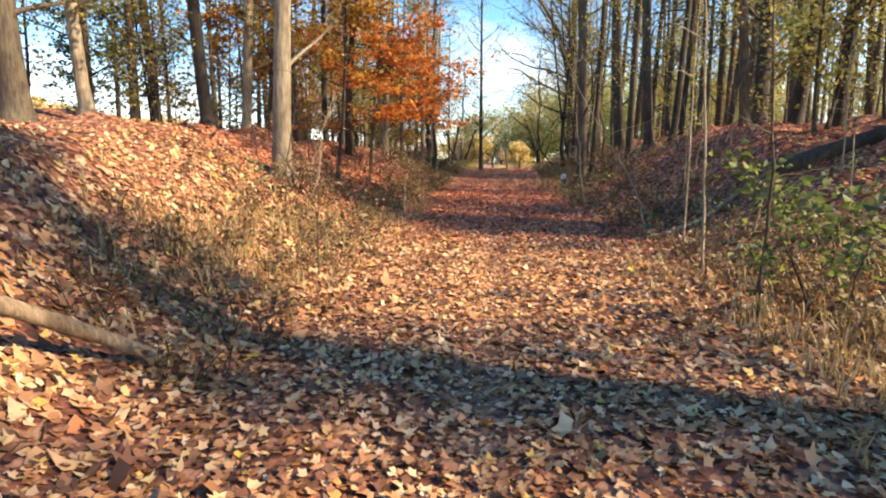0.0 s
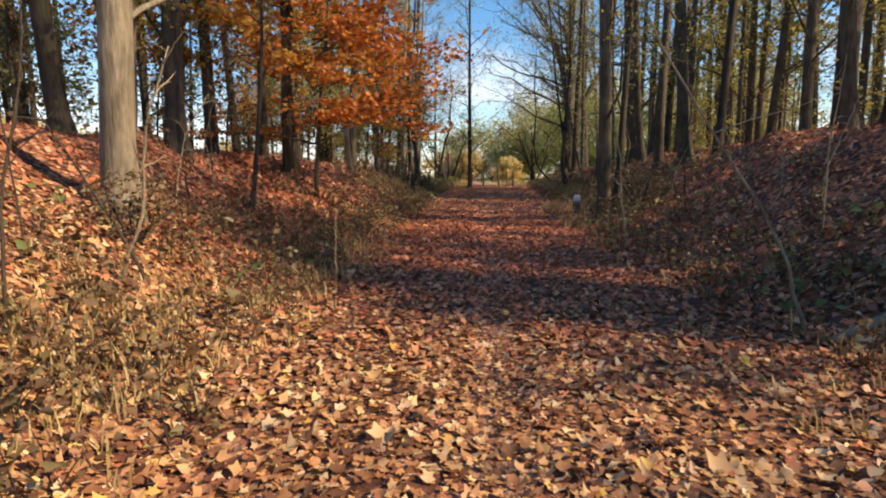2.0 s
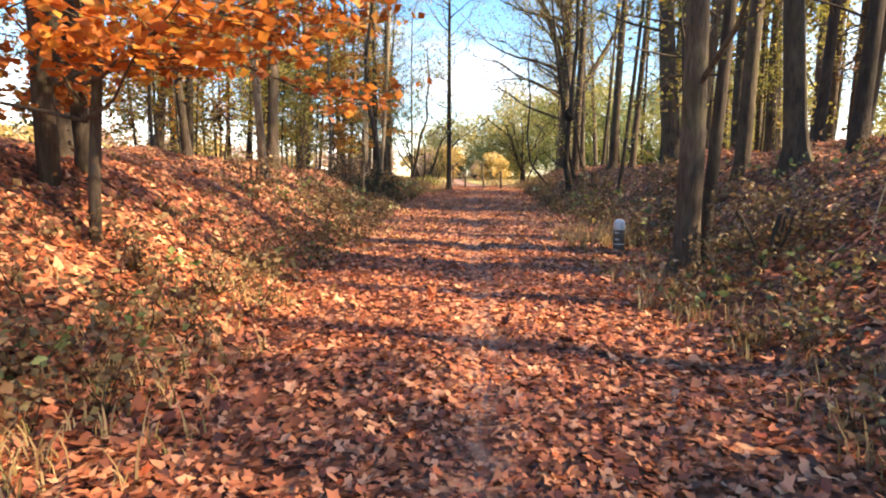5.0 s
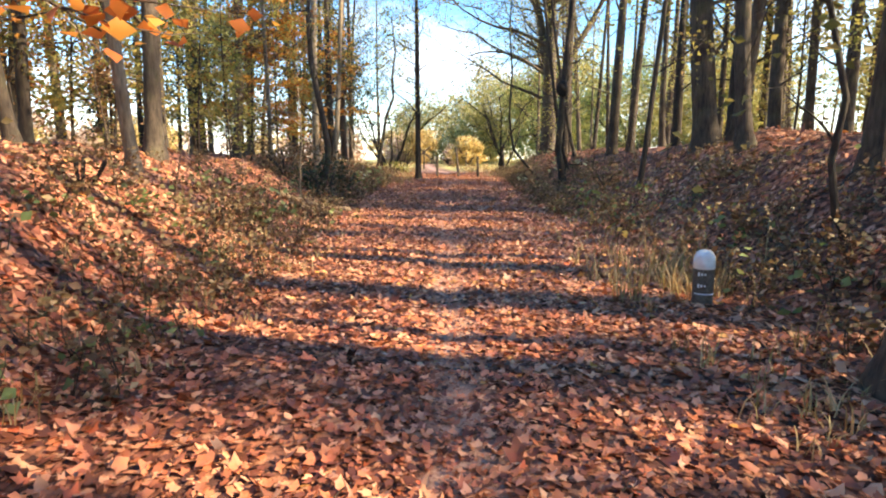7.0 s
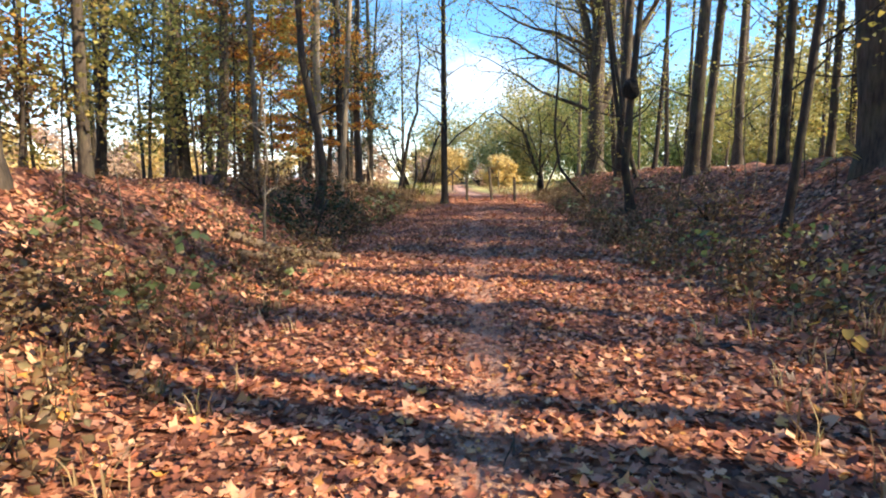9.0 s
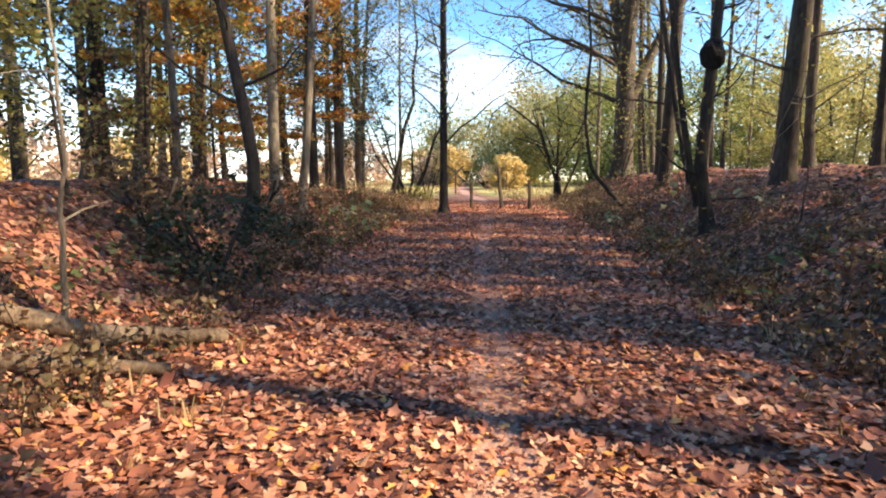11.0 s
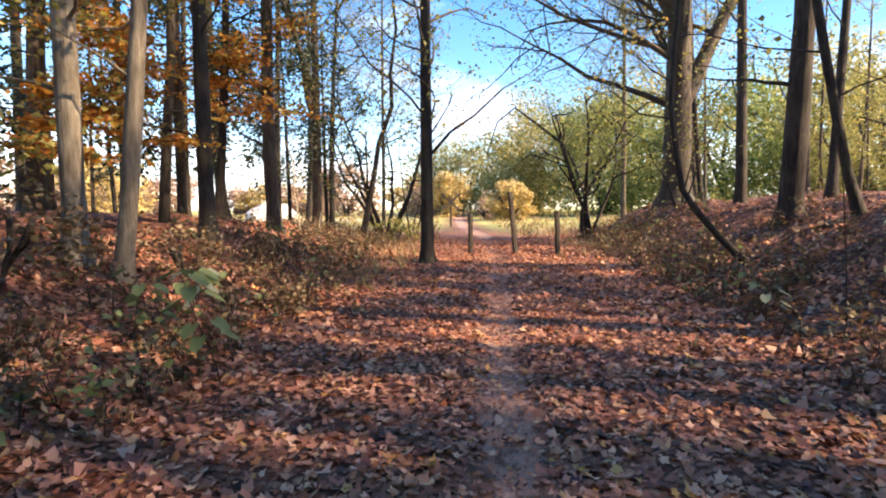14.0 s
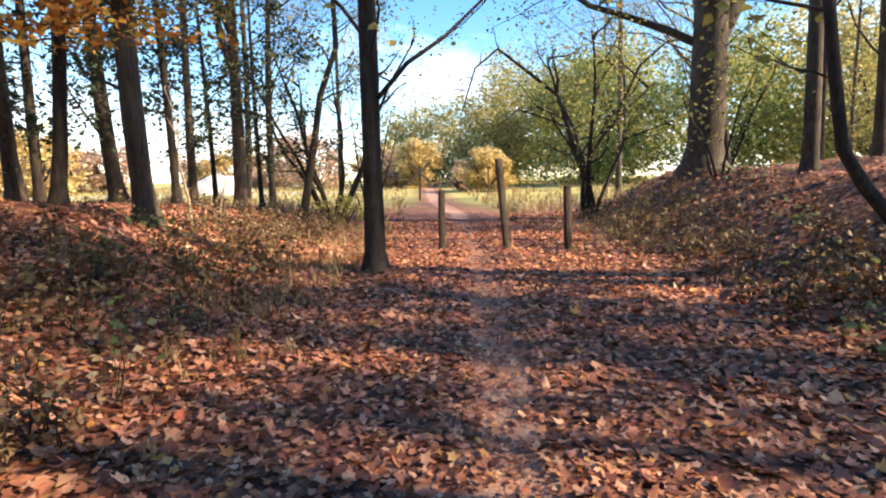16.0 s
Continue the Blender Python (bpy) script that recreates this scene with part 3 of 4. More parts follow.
    make_tree(4.0, 38.9, 0.11, 0, BARK_DARK, OLIVE, 120, line=[(0, 0, 0), (-0.45, 0, 0.45), (-0.8, 0, 0.85), (-1.0, 0, 1.15), (-1.1, 0, 1.7), (-1.2, 0, 2.4), (-1.17, 0, 3.2), (-1.1, 0, 4.2), (-1.25, 0, 6.0), (-1.1, 0.2, 8.5)], limbs=7, low=0.4, reach=1.6, label="dark sapling leaning out from the bank, then turning upright")
    make_tree(-3.7, 31.8, 0.21, 0, BARK_DARK, OLIVE, 160, line=[(0, 0, 0), (0.1, 0, 0.35), (0.2, 0, 0.7), (0.22, 0, 1.2), (0.12, 0, 1.9), (-0.02, 0, 2.6), (-0.2, 0, 3.6), (-0.25, 0, 5), (0.1, 0, 7.5), (0.2, 0, 10)], limbs=8, low=0.4, reach=1.8, label="dark crooked tree at the foot of the bank")
    bt = make_tree(3.9, 33.6, 0.24, 0, BARK_DARK, OLIVE, 160, line=[(0.1, 0, 0), (0.02, 0, 0.6), (-0.1, 0, 1.2), (-0.05, 0, 1.9), (-0.02, 0, 2.6), (0.05, 0, 3.6), (0.2, 0, 6), (0.1, 0, 10)], limbs=9, low=0.12, reach=1.8, label="dark crooked tree with a large burl on its trunk")
    bm = bmesh.new()
    bmesh.ops.create_icosphere(bm, subdivisions=3, radius=0.2)
    for v in bm.verts:
        v.co *= 1 + 0.35 * noise.noise(v.co * 7)
        v.co.z *= 1.3
    me = bpy.data.meshes.new("burl")
    bm.to_mesh(me)
    me.materials.append(bark_material("burl_bark", (0.008, 0.007, 0.006), (0.03, 0.024, 0.02), 2))
    b = part("burl", me, bt, "black knobbly burl")
    b.location = (-0.02, -0.1, 4.58 - bt.location.z)
    make_tree(-3.9, 13.3, 0.09, 6, BARK_DARK, RUST, 150, (0.1, 0), limbs=7, low=0.3, reach=1.2, label="thin dark sapling on the bank", sides=6)
    make_tree(3.9, 20.6, 0.09, 0, BARK_DARK, None, 0, line=[(0.25, 0, 0), (0, 0, 0.35), (-0.1, 0, 0.9), (-0.02, 0, 1.5), (-0.25, 0, 2.3), (-0.5, 0, 3.2), (-0.7, 0, 4.4)], limbs=8, low=0.2, reach=1.1, label="bare crooked sapling on the bank", sides=6)


def multi_stem(x, y, stems, spread, height, d, leaf, leaves, label, extra=(), leaf_size=0.1, bark=None, reach=1.5, scatter=0.35):
    """A shrub or small tree of several stems from one root."""
    top = new("shrub")
    z = float(gz(x, y))
    top.location = (x, y, z)
    tips = []
    for k in range(stems):
        a = 6.28 * (k + np.random.rand() * 0.6) / stems
        line = wander((0.12 * np.cos(a), 0.12 * np.sin(a), -0.1), (spread * np.cos(a), spread * np.sin(a), 1), height * np.random.uniform(0.7, 1.1), 9, 0.1, 0.03)
        g = Geo()
        g.tube(line, np.linspace(d / 2 * np.random.uniform(0.6, 1), d * 0.1, 10), 7)
        part("stem", g.mesh("stem", bark or BARK_DARK), top)
        g = Geo()
        limb_set(g, line, 6, 0.25, 1, reach, d * 0.2, twigs=4, tips=tips)
        tagged(part("branchwork", g.mesh("branchwork", bark or BARK_DARK), top), kind="stuff")
    for line, r in extra:
        g = Geo()
        line = np.asarray(line, float) - np.array([x, y, z])
        g.tube(line, np.linspace(r, r * 0.25, len(line)), 6)
        limb_set(g, line, 6, 0.3, 1, 0.9, r * 0.35, twigs=2, sides=4)
        part("limb", g.mesh("limb", bark or BARK_DARK), top)
    if leaves:
        tips = np.array(tips)
        c = tips[np.random.randint(0, len(tips), leaves)] + np.random.normal(size=(leaves, 3)) * scatter
        v, f = leaf_cloud(c, leaf_size)
        tagged(part("crown", raw_mesh("crown", v, f, leaf, False), top), kind="stuff")
    return tagged(top, label, "shrub")


def far_end_shrubs():
    multi_stem(3.75, 49.4, 5, 0.28, 5.6, 0.2, YGREEN, 2100, "many-stemmed small tree with sparse yellow-green leaves and long bare arching limbs",
               extra=[([(3.3, 49.4, 3.4), (2.8, 49.4, 4.9), (2.0, 49.3, 5.5), (1.2, 49.3, 6.1), (0.6, 49.2, 5.6), (0.25, 49.2, 4.5)], 0.06),
                      ([(3.5, 49.2, 3.0), (2.6, 49, 4.2), (1.7, 49, 4.5), (1.2, 49, 4.1)], 0.035),
                      ([(4.2, 49.3, 4.0), (4.9, 49.2, 5.6), (5.6, 49.2, 6.2), (6.2, 49.2, 6.2)], 0.045)], reach=2.1, leaf_size=0.085, scatter=0.3)
    multi_stem(-3.4, 50.0, 7, 0.5, 5.6, 0.17, YGREEN, 700, "bare many-stemmed shrub with a gnarled stump beside the lane", reach=1.3)
    multi_stem(-2.6, 51.5, 5, 0.4, 3.4, 0.08, YGREEN, 300, "bare many-stemmed shrub beside the field", reach=1.0)
    multi_stem(5.6, 46.2, 4, 0.4, 2.6, 0.07, YGREEN, 260, "thin leafy shrub at the foot of the old tree", reach=0.9)


def beech(x, y, d, height, leaf, leaves, lo, hi, reach, label, turn=None):
    """A beech with flat sprays of leaves on level limbs."""
    top = new("beech_tree")
    z = float(gz(x, y))
    top.location = (x, y, z)
    g = Geo()
    line = wander((0, 0, -0.2), (0.05, 0, 1), height, 10, 0.03, 0.05)
    g.tube(line, np.linspace(d / 2, d * 0.1, 11), 9)
    part("trunk", g.mesh("trunk", BARK), top)
    g = Geo()
    pts = []
    for k in range(26):
        h = lo + (hi - lo) * (k + np.random.rand()) / 26
        a = np.random.uniform(0, 6.28) if turn is None or k % 4 == 0 else np.random.normal(turn, 0.7)
        r = reach * np.random.uniform(0.5, 1.15)
        limb = wander((line[0][0], line[0][1], h), (np.cos(a), np.sin(a), 0.12), r, 6, 0.1, -0.01)
        g.tube(limb, np.linspace(0.022, 0.005, 7), 4, cap=False)
        for _ in range(9):
            q = along(limb, np.random.uniform(0.25, 1))
            b = a + np.random.choice([-1, 1]) * np.random.uniform(0.4, 1.1)
            tw = wander(q, (np.cos(b), np.sin(b), 0.0), r * 0.4, 3, 0.08)
            g.tube(tw, np.linspace(0.007, 0.003, 4), 3, cap=False)
            for u in np.random.rand(max(2, leaves // 234)):
                pts.append(along(tw, u) + np.random.normal(size=3) * np.array([0.14, 0.14, 0.045]))
    tagged(part("branchwork", g.mesh("branchwork", BARK), top), kind="stuff")
    v, f = leaf_cloud(np.array(pts), 0.115, 0.25, 0.1)
    tagged(part("crown", raw_mesh("crown", v, f, leaf, False), top), kind="stuff")
    return tagged(top, label, "tree")


lane_trees()
far_end_shrubs()
beech(-4.5, 16.6, 0.22, 13, RUST, 6400, 1.9, 6.5, 2.7, "beech tree with level sprays of rust-orange leaves", -0.6)
beech(-3.7, 16.1, 0.12, 7, RED, 5200, 1.0, 4.0, 2.6, "young beech with level sprays of red leaves", -0.6)
beech(-6.9, 16.5, 0.2, 12, RUST, 8000, 2.0, 7.5, 2.6, "beech tree with rust-orange and olive leaves")
beech(-6.7, 41.4, 0.24, 12, RUST, 11000, 1.5, 8.0, 2.7, "beech tree with level sprays of rust-orange leaves by the field")
beech(-7.4, 37.8, 0.16, 9, RUST, 10000, 1.2, 6.5, 2.4, "young beech with rust-orange leaves on the bank")


# ---- woods behind the banks, from a few kinds of tree ----
def woods():
    kinds = {}
    random.seed(7)
    for key, bark, leaf, n, size in (("olive", BARK, OLIVE, 2000, 0.11), ("yellow", BARK, YGREEN, 2400, 0.115), ("dark", BARK_DARK, OLIVE, 1600, 0.11), ("brown", BARK, BROWN, 1500, 0.115), ("pine", BARK_DARK, PINE, 1900, 0.18)):
        kinds[key] = [make_tree(300 + 20 * i, -300, random.uniform(0.24, 0.4), random.uniform(14, 18), bark, leaf, n, (random.uniform(-0.6, 0.6), 0), limbs=13, low=0.12, reach=3.0, leaf_size=size, spread=0.5, twigs=3, single=False,
                                label="woodland tree with thin autumn leaves among the woods", sides=8, z=0.0, group="trees of the woods") for i in range(2)]
    # three kinds of invented tree, made only to block the sun
    kinds["shade"] = [make_tree(300 + 20 * i, -420, 0.34, 16, BARK_DARK, OLIVE, 1900, (0.3, 0), limbs=18, low=0.3, reach=3.6, leaf_size=0.2, spread=0.6, twigs=4, single=False,
                                 label="added shade-casting tree with a full olive-brown crown", sides=8, z=0.0, group="trees of the woods") for i in range(2)]
    kinds["high"] = [make_tree(300 + 20 * i, -460, 0.3, 17, BARK, OLIVE, 2200, (0.2, 0), limbs=16, low=0.6, reach=3.6, leaf_size=0.19, spread=0.6, twigs=4, single=False,
                                label="added tall shade-casting tree with a high olive crown", sides=8, z=0.0, group="trees of the woods") for i in range(2)]
    kinds["slim"] = [make_tree(300 + 20 * i, -500, 0.24, 16, BARK, OLIVE, 1500, (0.1, 0), limbs=20, low=0.3, reach=1.75, leaf_size=0.17, spread=0.4, twigs=4, single=False,
                                label="added slender shade-casting tree with a narrow olive crown", sides=8, z=0.0, group="trees of the woods") for i in range(2)]
    used = set()

    def put(kind, x, y, s=1.0):
        i = random.randrange(2)
        src = kinds[kind][i]
        m = pose(x, y, float(gz(x, y)), 0, 0, random.uniform(0, 360)) @ Matrix.Scale(s, 4)
        if (kind, i) not in used:
            used.add((kind, i))
            src.matrix_basis = m
        else:
            copy_thing(src, m)

    # right: the deep wood, lower where the sun comes through
    for k in range(170):
        x, y = random.uniform(10.5, 46), random.uniform(-22, 60)
        if near_sunlit(x, y, 1.6):
            tall = min(random.uniform(0.8, 1.1), 0.6 * x / 17)
            if x < 13 or random.random() < 0.3:
                continue
        else:
            tall = random.uniform(0.85, 1.15)
            if random.random() < (0.7 if x > 30 else 0.25):
                continue
        put(random.choice(["olive", "yellow", "yellow", "dark", "brown"]), x, y, tall)
    # added sun blockers, set so their crowns shade the lane between SUNLIT stretches
    for x, y in ((10.5, -3.6), (12.5, -4.4), (9.8, 9.4), (12.5, 27.2)):
        put("shade", x, y + 0.06 * x, random.uniform(0.9, 1.05))
    for x, y in ((10.2, 13.6), (10.0, 28.4), (11.5, 28.9)):
        put("high", x, y + 0.06 * x, 1.0)
    for x, y in ((9.6, 0.4), (12.6, -0.6), (14.5, -1.0), (7.6, 1.3), (10.6, 7.9), (10.4, 15.2), (12.8, 14.6), (10.6, 21.0), (13.0, 20.2), (9.8, 26.9), (10.4, 30.4), (12.8, 29.6), (10.2, 35.2), (12.4, 34.9), (9.4, 36.8), (11.6, 36.4), (14.0, 27.4), (13.5, 24.5), (16.5, 23.6), (13.6, 30.9), (16.0, 29.8), (17.0, 26.5), (14.5, 33.4)):
        put("slim", x, y + 0.06 * x, random.uniform(0.92, 1.08))
    for k in range(34):
        x, y = random.uniform(14, 30), random.uniform(20, 58)
        put("yellow", x, y, min(random.uniform(0.42, 0.6), 0.6 * x / 17))
    # left: a narrow belt of trees with the field behind
    for k in range(26):
        x, y = random.uniform(-17, -9.5), random.uniform(2, 50)
        put(random.choice(["olive", "brown", "dark", "pine", "olive"]), x, y, random.uniform(0.6, 1.0))
    # understorey on both banks
    for key, leaf, size in (("under_olive", OLIVE, 0.12), ("under_rust", RUST, 0.12), ("under_yellow", YGREEN, 0.13), ("under_brown", BROWN, 0.12)):
        kinds[key] = [make_tree(300 + 20 * i, -340, 0.08, random.uniform(5.2, 6.6), BARK_DARK, leaf, 1000, (random.uniform(-0.4, 0.4), 0), limbs=10, low=0.12, reach=1.9, leaf_size=size, spread=0.4, twigs=3, single=False,
                                label="slender understorey tree with thin autumn leaves on the bank", sides=6, z=0.0, group="understorey of the woods") for i in range(2)]
    for k in range(15):
        put(random.choice(["under_olive", "under_yellow", "under_brown"]), random.uniform(6.2, 10), random.uniform(5.5, 14), random.uniform(0.8, 1.05))
    for k in range(12):
        put(random.choice(["under_olive", "under_yellow", "under_yellow"]), random.uniform(7.5, 14), random.uniform(14, 52), random.uniform(0.7, 1.1))
    for k in range(32):
        put(random.choice(["under_olive", "under_rust", "under_rust", "under_brown", "under_yellow"]), random.uniform(-12, -6.2), random.uniform(12, 40), random.uniform(0.7, 1.1))
    kinds["pine_low"] = [make_tree(300 + 20 * i, -380, 0.2, 9.5, BARK_DARK, PINE, 3800, (0.2, 0), limbs=22, low=0.22, reach=2.4, leaf_size=0.12, spread=0.38, twigs=4, single=False, droop=0.35,
                                    label="dark evergreen tree with drooping sprays by the field", sides=7, z=0.0, group="evergreens by the field") for i in range(2)]
    for x, y in ((-6.2, 46.6), (-8.2, 45.2), (-9.8, 42.2), (-7.6, 52.0), (-11.5, 39.5), (-10.2, 34.0), (-12.5, 48.5), (-5.9, 51.4)):
        put("pine_low", x, y, random.uniform(0.8, 1.1))
    for x, y in ((3.5, -6), (6.5, -9), (-4.5, -5), (-7, -2), (9, -12), (5, -15), (-6, -12)):
        put("olive", x, y)


def bush(x, y, w, h, leaf, n, size, label, name="bush", trunk=0.2):
    """A rounded field-edge tree or bush of leaf clumps with a ragged outline."""
    top = new(name)
    z = float(gz(x, y))
    top.location = (x, y, z)
    g = Geo()
    for k in range(4):
        a = random.uniform(0, 6.28)
        g.tube(wander((0, 0, -0.1), (0.5 * np.cos(a), 0.5 * np.sin(a), 1), h * 0.75, 7, 0.1), np.linspace(trunk, 0.03, 8), 6)
    part("trunk", g.mesh("trunk", BARK_DARK), top)
    n = int(n * (2.4 if w > 3 else 1.3))
    k = max(46, int(w * h * 0.6))
    c = np.random.normal(size=(k, 3))
    c /= np.linalg.norm(c, axis=1, keepdims=True)
    c *= np.random.uniform(0.35, 1.0, (k, 1)) ** 0.5
    c = c * np.array([w / 2, w / 2, h * 0.52]) * np.random.uniform(0.75, 1.2, (k, 1)) + np.array([0, 0, h * 0.44])
    pick = np.random.randint(0, k, n)
    off = np.random.normal(size=(n, 3))
    off /= np.linalg.norm(off, axis=1, keepdims=True)
    pts = c[pick] + off * np.random.uniform(0.5, 1, (n, 1)) * np.random.uniform(0.13, 0.26, k)[pick][:, None] * min(w, h) * np.array([1.1, 1.1, 0.8])
    pts[:, 2] = np.maximum(pts[:, 2], 0.1)
    v, f = leaf_cloud(pts, size)
    tagged(part("crown", raw_mesh("crown", v, f, leaf, False), top), kind="stuff")
    return tagged(top, label, "tree" if h > 3 else "shrub")


def far_edge():
    random.seed(11)
    # the leaf colours here are paled to stand in for haze
    bush(2.8, 74, 3.8, 3.1, HAZED_GOLD, 2400, 0.2, "round golden-leaved bush at the far side of the field")
    bush(1.0, 77, 1.8, 2.2, HAZED_PINK, 900, 0.16, "small pinkish-brown bush at the edge of the field")
    bush(-2.8, 86, 4.0, 5.2, HAZED_GOLD, 2000, 0.24, "golden-leaved small tree across the field")
    bush(-5.5, 90, 5, 4.2, HAZED_PINK, 1600, 0.26, "pinkish-brown bush across the field")
    bush(4.5, 92, 9, 9, HAZED_OLIVE, 3200, 0.34, "broad yellow-green tree across the field", "broad_tree", 0.3)
    bush(13, 86, 12, 12, HAZED_GREEN, 7500, 0.27, "broad green tree across the field", "broad_tree", 0.4)
    bush(22, 80, 12, 12.5, HAZED_GREEN, 7500, 0.27, "broad green tree across the field", "broad_tree", 0.4)
    bush(31, 74, 12, 12, HAZED_OLIVE, 6500, 0.28, "broad yellow-green tree across the field", "broad_tree", 0.4)
    bush(8, 98, 13, 14, HAZED_OLIVE, 6500, 0.3, "broad olive-green tree across the field", "broad_tree", 0.4)
    bush(20, 104, 16, 18, HAZED_OLIVE, 3600, 0.5, "tall olive-green tree across the field", "broad_tree", 0.4)
    bush(-2, 106, 12, 11, HAZED_OLIVE, 6000, 0.3, "broad olive-green tree across the field", "broad_tree", 0.4)
    bush(38, 92, 16, 18, HAZED_OLIVE, 3600, 0.5, "tall yellow-green tree across the field", "broad_tree", 0.4)
    bush(47, 66, 15, 15, HAZED_OLIVE, 3400, 0.45, "broad yellow-green tree across the field", "broad_tree", 0.4)
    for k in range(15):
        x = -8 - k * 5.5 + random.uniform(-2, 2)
        bush(x, 96 + random.uniform(-6, 10), random.uniform(6, 10), random.uniform(3.4, 6), random.choice([HAZED_GOLD, HAZED_PINK, HAZED_PINK, HAZED_OLIVE]), 1300, 0.36, "low golden-brown bush at the far edge of the field")
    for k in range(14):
        bush(-36 + random.uniform(-6, 6), 84 - k * 7, random.uniform(7, 11), random.uniform(4.0, 6.5), random.choice([HAZED_GOLD, HAZED_PINK, HAZED_GOLD]), 1500, 0.34, "low golden-brown bush at the far edge of the field")


woods()
far_edge()


# ---- posts, sign, marker, logs ----
def old_post(x, y, h, d, lean, label):
    """A weathered split post with worn arrises and a rough top."""
    bm = bmesh.new()
    rings = []
    for k in range(9):
        zz = -0.25 + (h + 0.25) * k / 8
        ring = []
        for i in range(8):
            a = 2 * math.pi * (i + 0.5) / 8
            r = d / 2 * (1.08 if i % 2 else 0.94) * (1 - 0.10 * k / 8) * random.uniform(0.94, 1.06)
            ring.append(bm.verts.new((r * math.cos(a) + lean[0] * zz / h, r * math.sin(a) + lean[1] * zz / h, zz + (random.uniform(-0.015, 0.015) if k == 8 else 0))))
        rings.append(ring)
    for a, b in zip(rings, rings[1:]):
        for i in range(8):
            bm.faces.new((a[i], a[(i + 1) % 8], b[(i + 1) % 8], b[i]))
    bm.faces.new(rings[-1])
    bm.faces.new(rings[0][::-1])
    me = bpy.data.meshes.new("wooden_post")
    bm.to_mesh(me)
    me.materials.append(WOOD)
    ob = new("wooden_post", me)
    ob.location = (x, y, float(gz(x, y)))
    return tagged(ob, label, "post", "posts across the lane")


random.seed(3)
old_post(-0.28, 43.6, 1.0, 0.125, (0.0, 0), "short weathered grey wooden post in the leaves")
old_post(0.82, 43.6, 1.5, 0.135, (-0.15, 0), "tall leaning weathered wooden post in the leaves")
old_post(1.8, 43.4, 1.05, 0.13, (-0.03, 0), "short weathered mossy wooden post in the leaves")
old_post(-0.6, 69, 1.1, 0.12, (0, 0), "thin dark post by the field track")
old_post(2.2, 66, 1.5, 0.1, (0, 0), "thin dark post by the field track")


def slab(bm, sx, sy, sz, m=Matrix(), bevel=0.006):
    r = bmesh.ops.create_cube(bm, size=1, matrix=m @ Matrix.Diagonal((sx, sy, sz, 1)))
    edges = {e for v in r["verts"] for e in v.link_edges}
    bmesh.ops.bevel(bm, geom=list(edges), offset=bevel, segments=2, affect="EDGES")


def bm_mesh(name, bm, mat):
    me = bpy.data.meshes.new(name)
    bm.to_mesh(me)
    me.materials.append(mat)
    return me


def crossed_sign(x, y):
    top = new("crossed_board_sign")
    top.location = (x, y, float(gz(x, y)))
    bm = bmesh.new()
    slab(bm, 0.11, 0.11, 1.85, pose(0, 0, 0.8))
    part("post", bm_mesh("post", bm, WOOD), top)
    for a, dy in ((42, -0.075), (-42, -0.105)):
        bm = bmesh.new()
        slab(bm, 1.5, 0.025, 0.13, pose(0, dy, 1.42, 0, a, 0))
        part("board", bm_mesh("board", bm, FADED_BOARD), top, "faded crossed board")
    tagged(top, "post with two faded crossed boards beside the field track", "sign")


crossed_sign(-1.55, 62.5)


def lathe(profile, steps=28):
    """A turned solid from (radius, height) pairs."""
    bm = bmesh.new()
    rings = [[bm.verts.new((r * math.cos(2 * math.pi * i / steps), r * math.sin(2 * math.pi * i / steps), h)) for i in range(steps)] for r, h in profile]
    for a, b in zip(rings, rings[1:]):
        for i in range(steps):
            bm.faces.new((a[i], a[(i + 1) % steps], b[(i + 1) % steps], b[i]))
    bm.faces.new(rings[-1])
    bm.faces.new(rings[0][::-1])
    return bm


def curved_plate(r, a0, a1, z0, z1, thick=0.004):
    """A thin plate bent round an upright cylinder, between two angles in degrees."""
    bm = bmesh.new()
    n = max(2, int((a1 - a0) / 12))
    cols = []
    for k in range(n + 1):
        a = math.radians(a0 + (a1 - a0) * k / n)
        cols.append([bm.verts.new((q * math.cos(a), q * math.sin(a), h)) for q, h in ((r, z0), (r + thick, z0), (r + thick, z1), (r, z1))])
    for a, b in zip(cols, cols[1:]):
        for i in range(4):
            bm.faces.new((a[i], b[i], b[(i + 1) % 4], a[(i + 1) % 4]))
    bm.faces.new(cols[0][::-1])
    bm.faces.new(cols[-1])
    return bm


def marker(x, y):
    top = new("marker_post")
    top.matrix_basis = pose(x, y, float(gz(x, y)) - 0.05, 1, -1, 0)
    part("body", bm_mesh("body", lathe([(0.094, -0.2), (0.093, 0.41), (0.088, 0.425)]), POST_BROWN), top)
    me = bm_mesh("cap", lathe([(0.09, 0.405), (0.096, 0.41), (0.097, 0.475), (0.092, 0.52), (0.076, 0.555), (0.048, 0.578), (0.016, 0.585)]), WHITE_PAINT)
    me.polygons.foreach_set("use_smooth", np.ones(len(me.polygons), bool))
    part("cap", me, top, "rounded white cap")
    for zz in (0.345, 0.235):
        for k in range(3):
            part("mark", bm_mesh("mark", curved_plate(0.0925, 214 + 17 * k, 224 + 17 * k, zz + 0.004 * k, zz + 0.034 - 0.004 * k), WHITE_PAINT), top, "small white mark")
    part("stripe", bm_mesh("stripe", curved_plate(0.0925, 195, 318, 0.165, 0.178), WHITE_PAINT), top, "thin white stripe")
    tagged(top, "short round brown marker post with a domed white cap", "marker post")


marker(2.42, 20.2)


